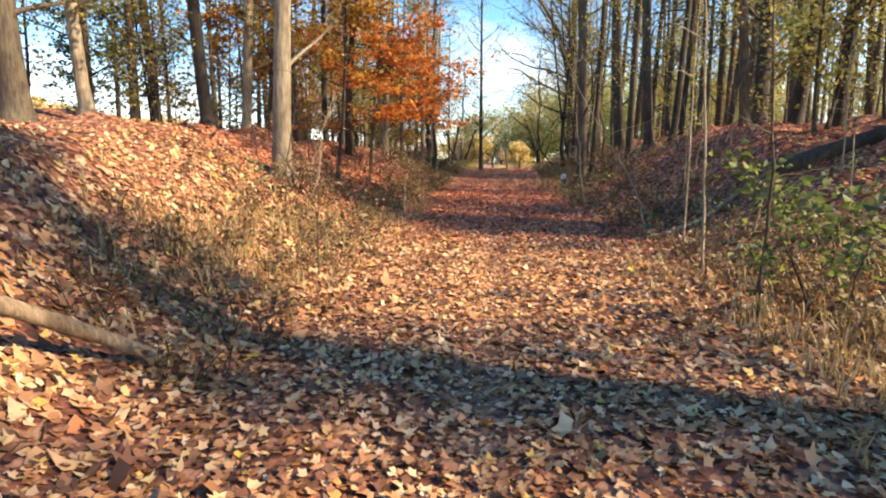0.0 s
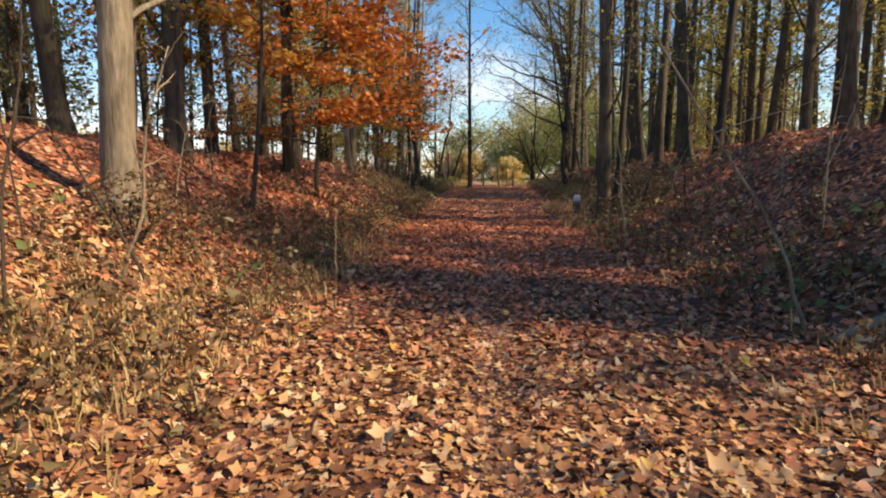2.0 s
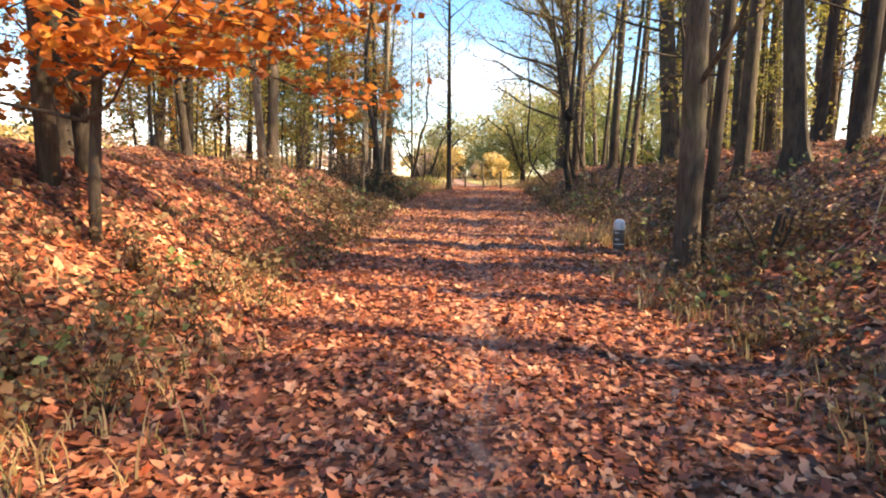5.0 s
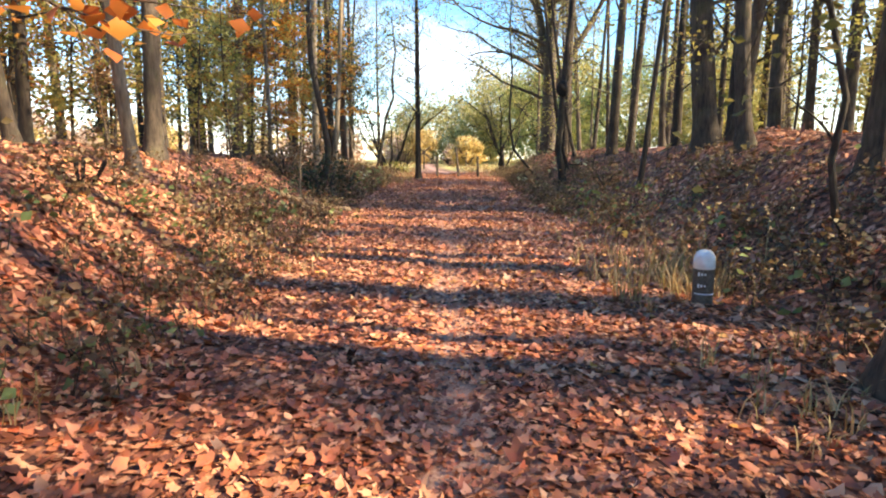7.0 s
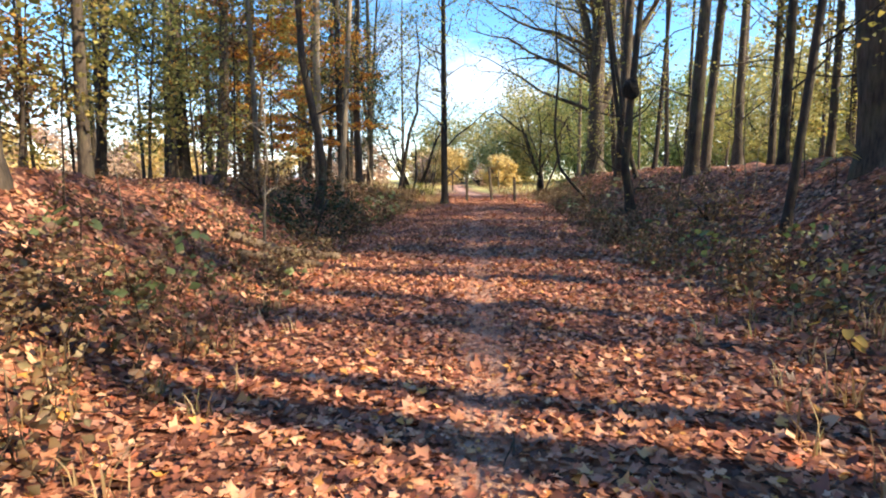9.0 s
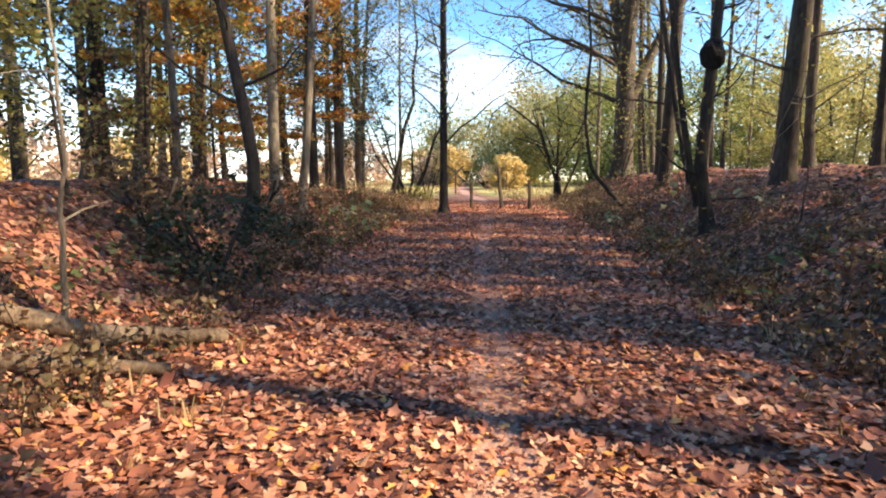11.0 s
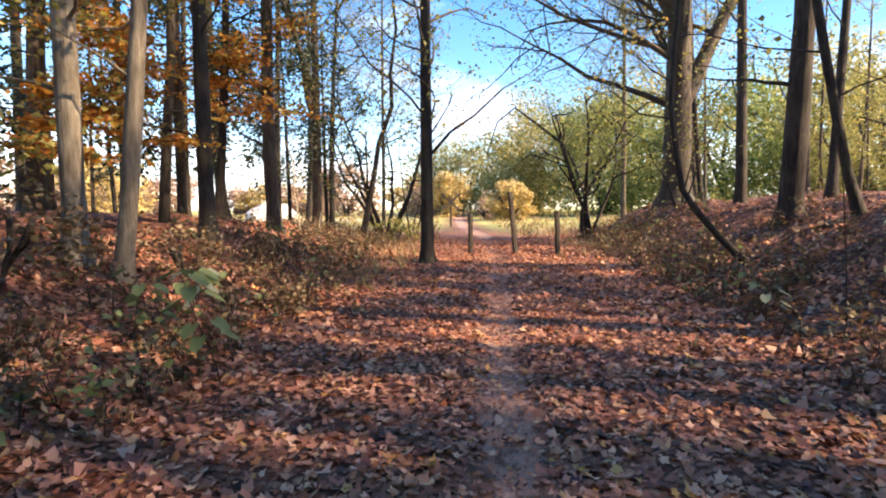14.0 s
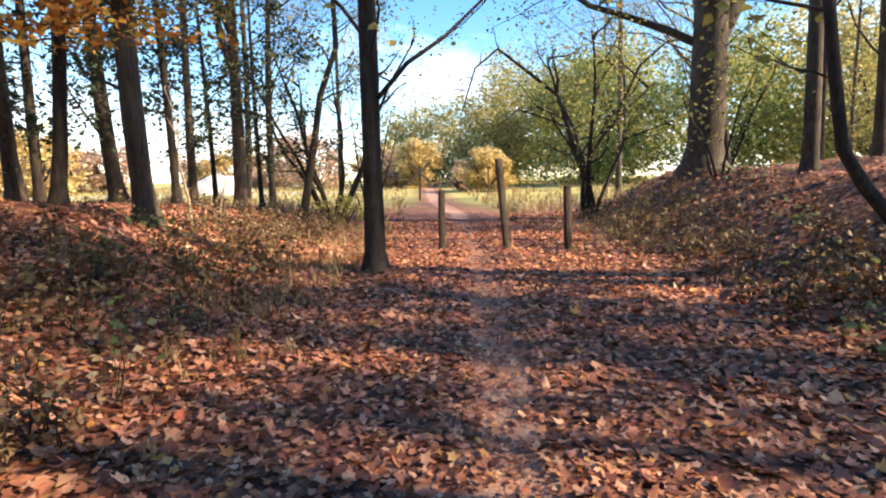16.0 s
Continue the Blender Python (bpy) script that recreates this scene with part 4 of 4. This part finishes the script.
def log(name, line, r, mat, label):
    g = Geo()
    line = np.array(line, float)
    pts = np.array([along(line, u) for u in np.linspace(0, 1, 12)])
    g.tube(pts, np.linspace(r, r * 0.7, 12), 10, rough=0.06)
    ob = new(name, g.mesh(name, mat))
    return tagged(ob, label, "log")


log("fallen_branch", [(-2.85, 2.2, 1.02), (-2.55, 2.55, 0.74), (-2.3, 2.95, 0.45), (-2.12, 3.2, 0.24)], 0.055, DEAD_WOOD, "bare fallen branch resting on the bank")
log("fallen_log", [(4.6, 9.6, float(gz(4.6, 9.6)) + 0.1), (6.6, 9.2, float(gz(6.6, 9.2)) + 0.12), (8.6, 8.7, float(gz(8.6, 8.7)) + 0.14)], 0.15, BARK_DARK, "dark fallen log lying on the bank")
log("fallen_branch", [(2.5, 8.9, float(gz(2.5, 8.9)) + 0.05), (3.3, 9.2, float(gz(3.3, 9.2)) + 0.07), (4.2, 9.7, float(gz(4.2, 9.7)) + 0.06)], 0.04, TWIG_PALE, "pale fallen branch at the foot of the bank")
log("fallen_log", [(-3.7, 27.2, float(gz(-3.7, 27.2)) + 0.07), (-3.0, 27.6, float(gz(-3.0, 27.6)) + 0.09), (-2.25, 28.1, float(gz(-2.25, 28.1)) + 0.07)], 0.085, DEAD_WOOD, "short fallen log at the foot of the bank")
log("fallen_log", [(-3.3, 26.7, float(gz(-3.3, 26.7)) + 0.06), (-2.3, 27.3, float(gz(-2.3, 27.3)) + 0.06)], 0.06, DEAD_WOOD, "thin broken log at the foot of the bank")
log("fallen_log", [(-5.6, 46.0, float(gz(-5.6, 46)) + 0.08), (-4.4, 45.2, float(gz(-4.4, 45.2)) + 0.08), (-3.3, 44.9, float(gz(-3.3, 44.9)) + 0.07)], 0.06, DEAD_WOOD, "fallen branch on the bank near the field")


def stem(x, y, pts, r, mat, label, twigs=4, leaf=None):
    """A thin bare sapling or stalk; pts are offsets from its foot."""
    top = new("sapling")
    top.location = (x, y, float(gz(x, y)))
    line = np.array([(0, 0, -0.08)] + list(pts), float)
    fine = np.array([along(line, u) for u in np.linspace(0, 1, 14)])
    fine[1:-1] += np.random.normal(size=(12, 3)) * r * 0.35
    g = Geo()
    g.tube(fine, np.linspace(r, r * 0.3, 14), 6)
    part("stem", g.mesh("stem", mat), top)
    if twigs:
        own = []
        ln = np.linalg.norm(line[-1] - line[0])
        limb_set(None, fine, twigs, 0.35, 1, ln * 0.3, r * 0.5, twigs=2, sides=4, own=own)
        for g in own:
            part("twig", g.mesh("twig", mat), top)
    return tagged(top, label, "sapling")


bare, thin = "thin pale bare sapling at the foot of the bank", "thin dark bare sapling on the bank"
stem(2.4, 6.5, [(-0.05, 0, 1.2), (-0.14, 0, 2.4), (-0.2, 0, 3.6)], 0.02, TWIG_PALE, bare, 3)
stem(2.35, 5.0, [(0.0, 0, 0.8), (0.02, 0, 1.2), (-0.05, 0, 2.0), (-0.12, 0, 3.0)], 0.022, TWIG, "bare forked sapling beside the lane", 7)
stem(2.55, 7.7, [(0.02, 0, 1.2), (0.0, 0, 2.6), (0.02, 0, 3.5)], 0.016, TWIG_PALE, bare, 3)
stem(2.12, 13.4, [(-0.06, 0, 0.35), (-0.14, 0, 0.8), (-0.16, 0, 1.3), (-0.3, 0, 2.2)], 0.022, TWIG_PALE, "pale bent bare stem at the foot of the bank", 3)
stem(2.5, 9.2, [(-0.15, 0.1, 0.6), (-0.4, 0.2, 1.1), (-1.1, 0.4, 2.3), (-1.5, 0.6, 3.3)], 0.02, TWIG_PALE, "long pale leaning bare sapling", 3)
stem(3.2, 7.2, [(0.1, 0, 0.7), (0.25, 0, 1.3)], 0.012, TWIG_PALE, bare, 4)
stem(3.6, 11.0, [(0, 0, 1.0), (0.1, 0, 2.0)], 0.014, TWIG_PALE, bare, 3)
stem(3.3, 14.3, [(-0.1, 0, 1.0), (0.05, 0, 2.2)], 0.014, TWIG, thin, 4)
stem(-3.2, 9.0, [(0.25, 0, 0.6), (0.3, 0, 1.2), (0.55, 0, 1.9)], 0.02, TWIG_PALE, "bare branching shrub stem on the bank", 7)
stem(-3.0, 9.2, [(-0.3, 0, 0.5), (-0.7, 0.1, 1.0), (-1.0, 0, 1.6)], 0.02, TWIG, "bare branching shrub stem on the bank", 7)
stem(-2.0, 6.0, [(0.0, 0, 0.6), (0.03, 0, 1.1)], 0.012, TWIG, thin, 5)
stem(-1.75, 10.5, [(0.0, 0, 0.5), (0.02, 0, 0.9)], 0.01, TWIG_PALE, bare, 3)
stem(-3.3, 27.6, [(0.02, 0, 0.6), (0.1, 0, 1.4), (0.05, 0, 2.6)], 0.03, TWIG_PALE, bare, 3)
stem(-4.5, 43.6, [(-0.02, 0, 0.5), (-0.15, 0, 1.0), (-0.1, 0, 1.6), (-0.3, 0, 2.3)], 0.03, TWIG_PALE, "pale crooked sapling on the bank", 3)
stem(-4.1, 43.7, [(0.08, 0, 0.5), (0.2, 0, 1.0)], 0.022, TWIG_PALE, "short pale broken sapling on the bank", 0)
stem(4.4, 31.6, [(0.1, 0, 0.7), (-0.1, 0, 1.5), (0, 0, 2.4)], 0.016, TWIG, thin, 4)
stem(5.2, 30.2, [(-0.1, 0, 0.9), (0.1, 0, 1.9)], 0.014, TWIG_PALE, bare, 4)


random.seed(21)
for k in range(26):
    right = k % 2 == 0
    y = random.uniform(7, 17) if k < 16 else random.uniform(22, 40)
    x = random.uniform(2.9, 6.0) if right else -random.uniform(2.6, 5.0)
    h, lx = random.uniform(0.9, 2.6), random.uniform(-0.5, 0.5)
    pale = random.random() < 0.5
    stem(x, y, [(lx * 0.2, 0, h * 0.4), (lx * 0.5, random.uniform(-0.1, 0.1), h * 0.7), (lx, 0, h)], random.uniform(0.008, 0.015), TWIG_PALE if pale else TWIG, bare.replace("at the foot of", "on") if pale else thin, random.choice((3, 4, 5)))


def seedling(x, y, h, n, size, mat, label):
    """A low plant with a few large leaves."""
    top = new("broadleaf_seedling")
    z = float(gz(x, y))
    top.location = (x, y, z)
    g = Geo()
    line = wander((0, 0, -0.05), (random.uniform(-0.3, 0.3), 0, 1), h, 5, 0.12)
    g.tube(line, np.linspace(0.008, 0.003, 6), 5)
    tips = []
    for k in range(n):
        q = along(line, random.uniform(0.45, 1))
        a = random.uniform(0, 6.28)
        tw = wander(q, (np.cos(a), np.sin(a), 0.2), 0.16, 2, 0.1)
        g2 = Geo()
        g2.tube(tw, [0.003, 0.002, 0.002], 3, cap=False)
        part("stalk", g2.mesh("stalk", TWIG), top)
        tips.append((tw[-1], a))
    part("stem", g.mesh("stem", TWIG), top)
    for q, a in tips:
        k = 10
        ang = np.linspace(-np.pi, np.pi, k, endpoint=False)
        r = size * 0.5 * (0.75 + 0.25 * np.cos(ang) + 0.1 * np.cos(3 * ang))
        u, w = np.array([np.cos(a), np.sin(a), -0.55]), np.array([-np.sin(a), np.cos(a), 0.15])
        v = q + (r * np.cos(ang))[:, None] * u * 1.25 + (r * np.sin(ang))[:, None] * w + np.array([0, 0, 0.12]) * np.abs(np.sin(ang))[:, None] * size
        v = np.concatenate([v, [q]])
        f = np.array([[i, (i + 1) % k, k] for i in range(k)])
        part("leaf", raw_mesh("leaf", v, f, mat), top)
    return tagged(top, label, "plant")


random.seed(5)
for x, y, h, n, s, mat in ((5.2, 27.6, 0.7, 7, 0.2, GOLD), (4.0, 35.9, 0.8, 4, 0.17, PALE), (4.3, 36.2, 0.8, 4, 0.17, PALE), (3.0, 36.4, 0.45, 6, 0.14, PALE), (4.6, 33.2, 0.6, 4, 0.17, PALE),
                           (-2.15, 34.3, 0.95, 9, 0.16, SEEDLING), (-2.5, 34.7, 0.85, 8, 0.15, SEEDLING), (-3.0, 34.8, 0.7, 8, 0.15, SEEDLING), (-2.8, 35.5, 0.7, 8, 0.14, PALE), (3.2, 37.2, 0.4, 6, 0.13, SEEDLING),
                           (2.6, 23.4, 0.35, 5, 0.1, GOLD), (-3.9, 24.4, 0.5, 7, 0.16, SEEDLING), (-3.4, 25.6, 0.4, 6, 0.15, SEEDLING), (3.1, 6.9, 0.3, 6, 0.1, PALE), (-3.4, 11.0, 0.4, 6, 0.1, PALE), (3.4, 27.2, 0.5, 6, 0.15, SEEDLING)):
    seedling(x, y, h, n, s, mat, "low seedling with a few large %s leaves" % {"seedling_leaves": "green", "pale_broad_leaves": "pale", "golden_leaves": "yellow"}[mat.name])

random.seed(9)
multi_stem(3.0, 5.1, 3, 0.3, 1.45, 0.03, GREEN, 520, "small sapling with sparse glossy green leaves at the lane side", leaf_size=0.085, reach=0.55, scatter=0.1)
bush(-3.7, 10.0, 1.0, 0.8, WEED, 500, 0.06, "low leafy weeds round the foot of the tree", trunk=0.012)
bush(3.3, 17.3, 1.6, 1.0, WEED, 700, 0.06, "low bramble bush at the foot of the bank", trunk=0.012)
bush(-3.2, 29.8, 1.6, 1.3, PINE, 700, 0.08, "dark bramble thicket on the bank", trunk=0.012)
bush(-4.4, 30.6, 1.6, 1.2, WEED, 600, 0.08, "low leafy bush on the bank", trunk=0.012)
for x, y, w, h in ((-3.4, 33.0, 1.2, 0.6), (-4.0, 37.2, 1.5, 0.7), (-3.6, 39.4, 1.3, 0.5), (-5.0, 32.4, 1.6, 0.8), (-3.2, 22.6, 1.2, 0.6), (-4.2, 21.4, 1.4, 0.7), (4.6, 24.6, 1.5, 0.7), (4.2, 29.4, 1.3, 0.6)):
    bush(x, y, w, h, WEED, 520, 0.06, "low brown bramble clump on the bank", trunk=0.008)
bush(-2.9, 49.0, 1.8, 0.8, YGREEN, 600, 0.07, "low yellow-green bush near the field", trunk=0.012)
bush(-4.6, 35.0, 1.8, 1.1, WEED, 700, 0.08, "low leafy bush on the bank", trunk=0.012)


def heap(x, y):
    bm = bmesh.new()
    bmesh.ops.create_icosphere(bm, subdivisions=4, radius=1)
    for v in bm.verts:
        v.co = Vector((v.co.x * 2.3, v.co.y * 2.0, max(v.co.z, -0.15) * 1.5)) * (1 + 0.12 * noise.noise(v.co * 2))
    ob = new("sand_mound", bm_mesh("sand_mound", bm, plain_material("pale_sand", (0.55, 0.5, 0.42), (0.72, 0.68, 0.6), 2, 0.9)))
    ob.location = (x, y, float(gz(x, y)))
    tagged(ob, "heap of pale sunlit sand beside the gravel track", "heap")


heap(-17.5, 76.5)


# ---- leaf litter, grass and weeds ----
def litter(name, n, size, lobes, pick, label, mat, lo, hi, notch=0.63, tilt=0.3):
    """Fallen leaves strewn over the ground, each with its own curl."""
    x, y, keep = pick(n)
    # litter colours change along a slanted line, as the tree shadows fall
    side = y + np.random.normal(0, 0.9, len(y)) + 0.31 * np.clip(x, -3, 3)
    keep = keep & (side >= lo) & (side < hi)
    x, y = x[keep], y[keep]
    k = len(x)
    m = 2 * lobes
    ang = np.linspace(0, 2 * np.pi, m, endpoint=False)
    base = np.where(np.arange(m) % 2 == 0, 1.0, notch)
    r = base[None] * (1 + np.random.uniform(-0.34, 0.3, (k, m))) * (size * np.random.lognormal(0, 0.28, (k, 1)) * 0.5)
    yaw = np.random.uniform(0, 6.28, (k, 1))
    stretch = np.random.uniform(0.65, 1.0, (k, 1))
    lx, ly = r * np.cos(ang), r * np.sin(ang) * stretch
    curl = np.random.uniform(-0.2, 0.42, (k, 1))
    curl2 = np.random.uniform(-0.25, 0.3, (k, 1))
    lz = (curl * lx * lx + curl2 * ly * ly) / (size * 0.5)
    tx, ty = np.random.normal(0, tilt, (2, k, 1))
    lz = lz + tx * lx + ty * ly
    wx, wy = lx * np.cos(yaw) - ly * np.sin(yaw), lx * np.sin(yaw) + ly * np.cos(yaw)
    e = 0.05
    sx, sy = (gz(x + e, y) - gz(x - e, y)) / (2 * e), (gz(x, y + e) - gz(x, y - e)) / (2 * e)
    z0 = gz(x, y) + np.random.uniform(0.006, 0.03, k)
    rim = np.stack([x[:, None] + wx, y[:, None] + wy, z0[:, None] + lz + sx[:, None] * wx + sy[:, None] * wy], -1)
    mid = np.stack([x, y, z0], -1)[:, None]
    v = np.concatenate([rim, mid], 1).reshape(-1, 3)
    i = np.arange(m)
    tri = np.stack([i, (i + 1) % m, np.full(m, m)], 1)
    f = (np.arange(k)[:, None, None] * (m + 1) + tri[None]).reshape(-1, 3)
    ob = new(name, raw_mesh(name, v, f, mat, False))
    return tagged(ob, label, "leaves", kind="stuff")


def lane_pick(n):
    x, y = np.random.normal(0, 1.8, n), np.random.uniform(0.2, 50, n)
    on = np.abs(x - trail_x(y)) < 0.17 + 0.05 * np.sin(3 * y) + 0.03 * np.sin(11 * y)
    keep = (np.abs(x) < 4.5) & (~on | (np.random.rand(n) < np.interp(y, [0, 8, 14, 26, 45], [0.75, 0.62, 0.45, 0.2, 0.17])))
    return x, y, keep


def bank_pick(n):
    x, y = np.random.choice([-1, 1], n) * np.abs(np.random.normal(3.6, 1.9, n)), np.random.uniform(0.5, 52, n)
    return x, y, (np.abs(x) > 1.5) & (np.abs(x) < 10)


def trail_pick(n):
    y = np.random.uniform(0.5, 50, n)
    return trail_x(y) + np.random.normal(0, 0.16, n), y, np.ones(n, bool)


# tan up to where the sunlit stretch ends, redder in the shade beyond
for mat, lo, hi, kind in ((LITTER_SUN_TAN, -9, 9.3, "golden tan"), (LITTER_SHADE_RUSSET, 9.3, 19.5, "russet"), (LITTER, 19.5, 99, "brown and tan")):
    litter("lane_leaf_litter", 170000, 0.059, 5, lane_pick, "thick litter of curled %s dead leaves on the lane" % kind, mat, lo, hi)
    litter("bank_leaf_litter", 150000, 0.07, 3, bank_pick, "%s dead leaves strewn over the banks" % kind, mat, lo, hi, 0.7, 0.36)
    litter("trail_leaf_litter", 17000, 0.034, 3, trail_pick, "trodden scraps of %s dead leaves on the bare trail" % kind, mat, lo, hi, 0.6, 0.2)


def blades(name, x, y, h, mat, label, per=7, width=0.006):
    """Tufts of arching grass blades."""
    k = len(x)
    x, y, h = np.repeat(x, per) + np.random.normal(0, 0.04, k * per), np.repeat(y, per) + np.random.normal(0, 0.04, k * per), np.repeat(h, per) * np.random.uniform(0.4, 1.2, k * per)
    a = np.random.uniform(0, 6.28, k * per)
    bend = np.random.uniform(0.1, 0.75, k * per) * h
    dx, dy = np.cos(a), np.sin(a)
    z = gz(x, y) - 0.01
    w = width * np.random.uniform(0.6, 1.4, k * per)
    rows = []
    for u, ww in ((0, 1.0), (0.5, 0.8), (0.85, 0.5), (1.0, 0.1)):
        cx, cy, cz = x + dx * bend * u * u, y + dy * bend * u * u, z + h * (u - 0.18 * u * u)
        rows.append(np.stack([cx - dy * w * ww, cy + dx * w * ww, cz], -1))
        rows.append(np.stack([cx + dy * w * ww, cy - dx * w * ww, cz], -1))
    v = np.stack(rows, 1).reshape(-1, 3)
    q = np.array([[0, 1, 3, 2], [2, 3, 5, 4], [4, 5, 7, 6]])
    f = (np.arange(k * per)[:, None, None] * 8 + q[None]).reshape(-1, 4)
    return tagged(new(name, raw_mesh(name, v, f, mat, False)), label, "grass", kind="stuff")


def patch(cx, cy, sx, sy, n, h):
    return np.random.normal(cx, sx, n), np.random.normal(cy, sy, n), np.random.uniform(0.5, 1.1, n) * h


def gather(rows):
    out = [patch(*r) for r in rows]
    x, y, h = (np.concatenate(c) for c in zip(*out))
    ok = (np.abs(x - trail_x(y)) > 1.5) & (y > 0.5) & ~((np.abs(x - 2.35) < 0.4) & (y > 19) & (y < 20.35))
    return x[ok], y[ok], h[ok]


blades("verge_grass", *gather([(3.0, 5.8, 0.6, 1.6, 420, 0.26), (3.0, 3.2, 0.6, 0.9, 160, 0.3), (-2.7, 7.8, 0.5, 2.0, 300, 0.24), (-3.0, 6.0, 0.6, 1.2, 200, 0.3), (-2.2, 12.5, 0.5, 2.0, 240, 0.25),
                               (2.4, 20.9, 0.4, 0.9, 120, 0.45), (2.8, 23.5, 0.5, 1.6, 40, 0.28), (-2.4, 19.5, 0.5, 3.0, 130, 0.22), (2.1, 16.0, 0.3, 2.0, 130, 0.25), (-2.6, 27, 0.5, 3.0, 70, 0.2),
                               (2.9, 30, 0.5, 2.5, 70, 0.22), (-1.9, 41.5, 0.5, 2.0, 170, 0.25), (-2.6, 46, 0.8, 2.0, 220, 0.28), (3.4, 46, 0.6, 2.0, 200, 0.3), (0.3, 43.4, 0.9, 0.3, 60, 0.2)]),
       STRAW, "dry yellow grass tufts along the lane's edges", 8)
fxx, fyy = np.random.uniform(-40, 45, 5200), 52 + 45 * np.random.rand(5200) ** 1.5
okk = np.abs(fxx - trail_x(fyy)) > 1.6
blades("field_grass", fxx[okk], fyy[okk], np.full(okk.sum(), 0.4), STRAW, "pale dry grass of the open field", 6, 0.016)


def weeds():
    """Low brown and grey-green weeds on both banks."""
    g, pts = Geo(), []
    for k in range(1500):
        side = -1 if random.random() < 0.52 else 1
        y = random.uniform(3, 50)
        toe = np.interp(y, EDGE_Y, L_TOE if side < 0 else R_TOE)
        x = side * (toe + 0.1 + abs(random.gauss(0, 1.3)))
        z = float(gz(x, y))
        for _ in range(random.choice((2, 3))):
            h = random.uniform(0.15, 0.55)
            line = wander((x, y, z - 0.02), (random.gauss(0, 0.4), random.gauss(0, 0.4), 1), h, 4, 0.16)
            g.tube(line, np.linspace(0.006, 0.002, 5), 3, cap=False)
            for _ in range(12):
                pts.append(along(line, random.uniform(0.2, 1)) + np.random.normal(size=3) * 0.07)
    tagged(new("weed_stalks", g.mesh("weed_stalks", TWIG)), "thin dry weed stalks on the banks", "weeds", kind="stuff")
    v, f = leaf_cloud(np.array(pts), 0.062)
    tagged(new("weed_leaves", raw_mesh("weed_leaves", v, f, WEED, False)), "small withered weed leaves on the banks", "weeds", kind="stuff")
    for mat, count, label in ((WEED, 220, "withered brown bramble leaves low on the banks"), (SEEDLING, 90, "broad green bramble leaves low on the banks")):
        pts = []
        for k in range(count):
            side = -1 if random.random() < 0.5 else 1
            y = random.uniform(8, 47)
            x = side * (np.interp(y, EDGE_Y, L_TOE if side < 0 else R_TOE) + 0.3 + abs(random.gauss(0, 1.4)))
            reach = random.uniform(0.12, 0.32)
            c = np.array([x, y, float(gz(x, y)) + reach * 0.7])
            pts.extend(c + np.random.normal(size=(22, 3)) * reach * np.array([1, 1, 0.5]))
        v, f = leaf_cloud(np.array(pts), 0.092, 0.35, 0.15)
        tagged(new("bramble_leaves", raw_mesh("bramble_leaves", v, f, mat, False)), label, "weeds", kind="stuff")
    g = Geo()
    for k in range(420):
        x, y = random.gauss(0, 3.6), random.uniform(1, 48)
        a = random.uniform(0, 6.28)
        ln = random.uniform(0.15, 0.9) if abs(x) > 1.5 else random.uniform(0.08, 0.3)
        u = np.linspace(-0.5, 0.5, 5)
        px, py = x + u * ln * np.cos(a), y + u * ln * np.sin(a) + 0.05 * ln * np.sin(6 * u)
        g.tube(np.stack([px, py, gz(px, py) + 0.02], 1), np.linspace(0.008, 0.003, 5), 4, cap=False)
    tagged(new("fallen_twigs", g.mesh("fallen_twigs", TWIG)), "fallen twigs scattered among the leaves", "twigs", kind="stuff")


weeds()
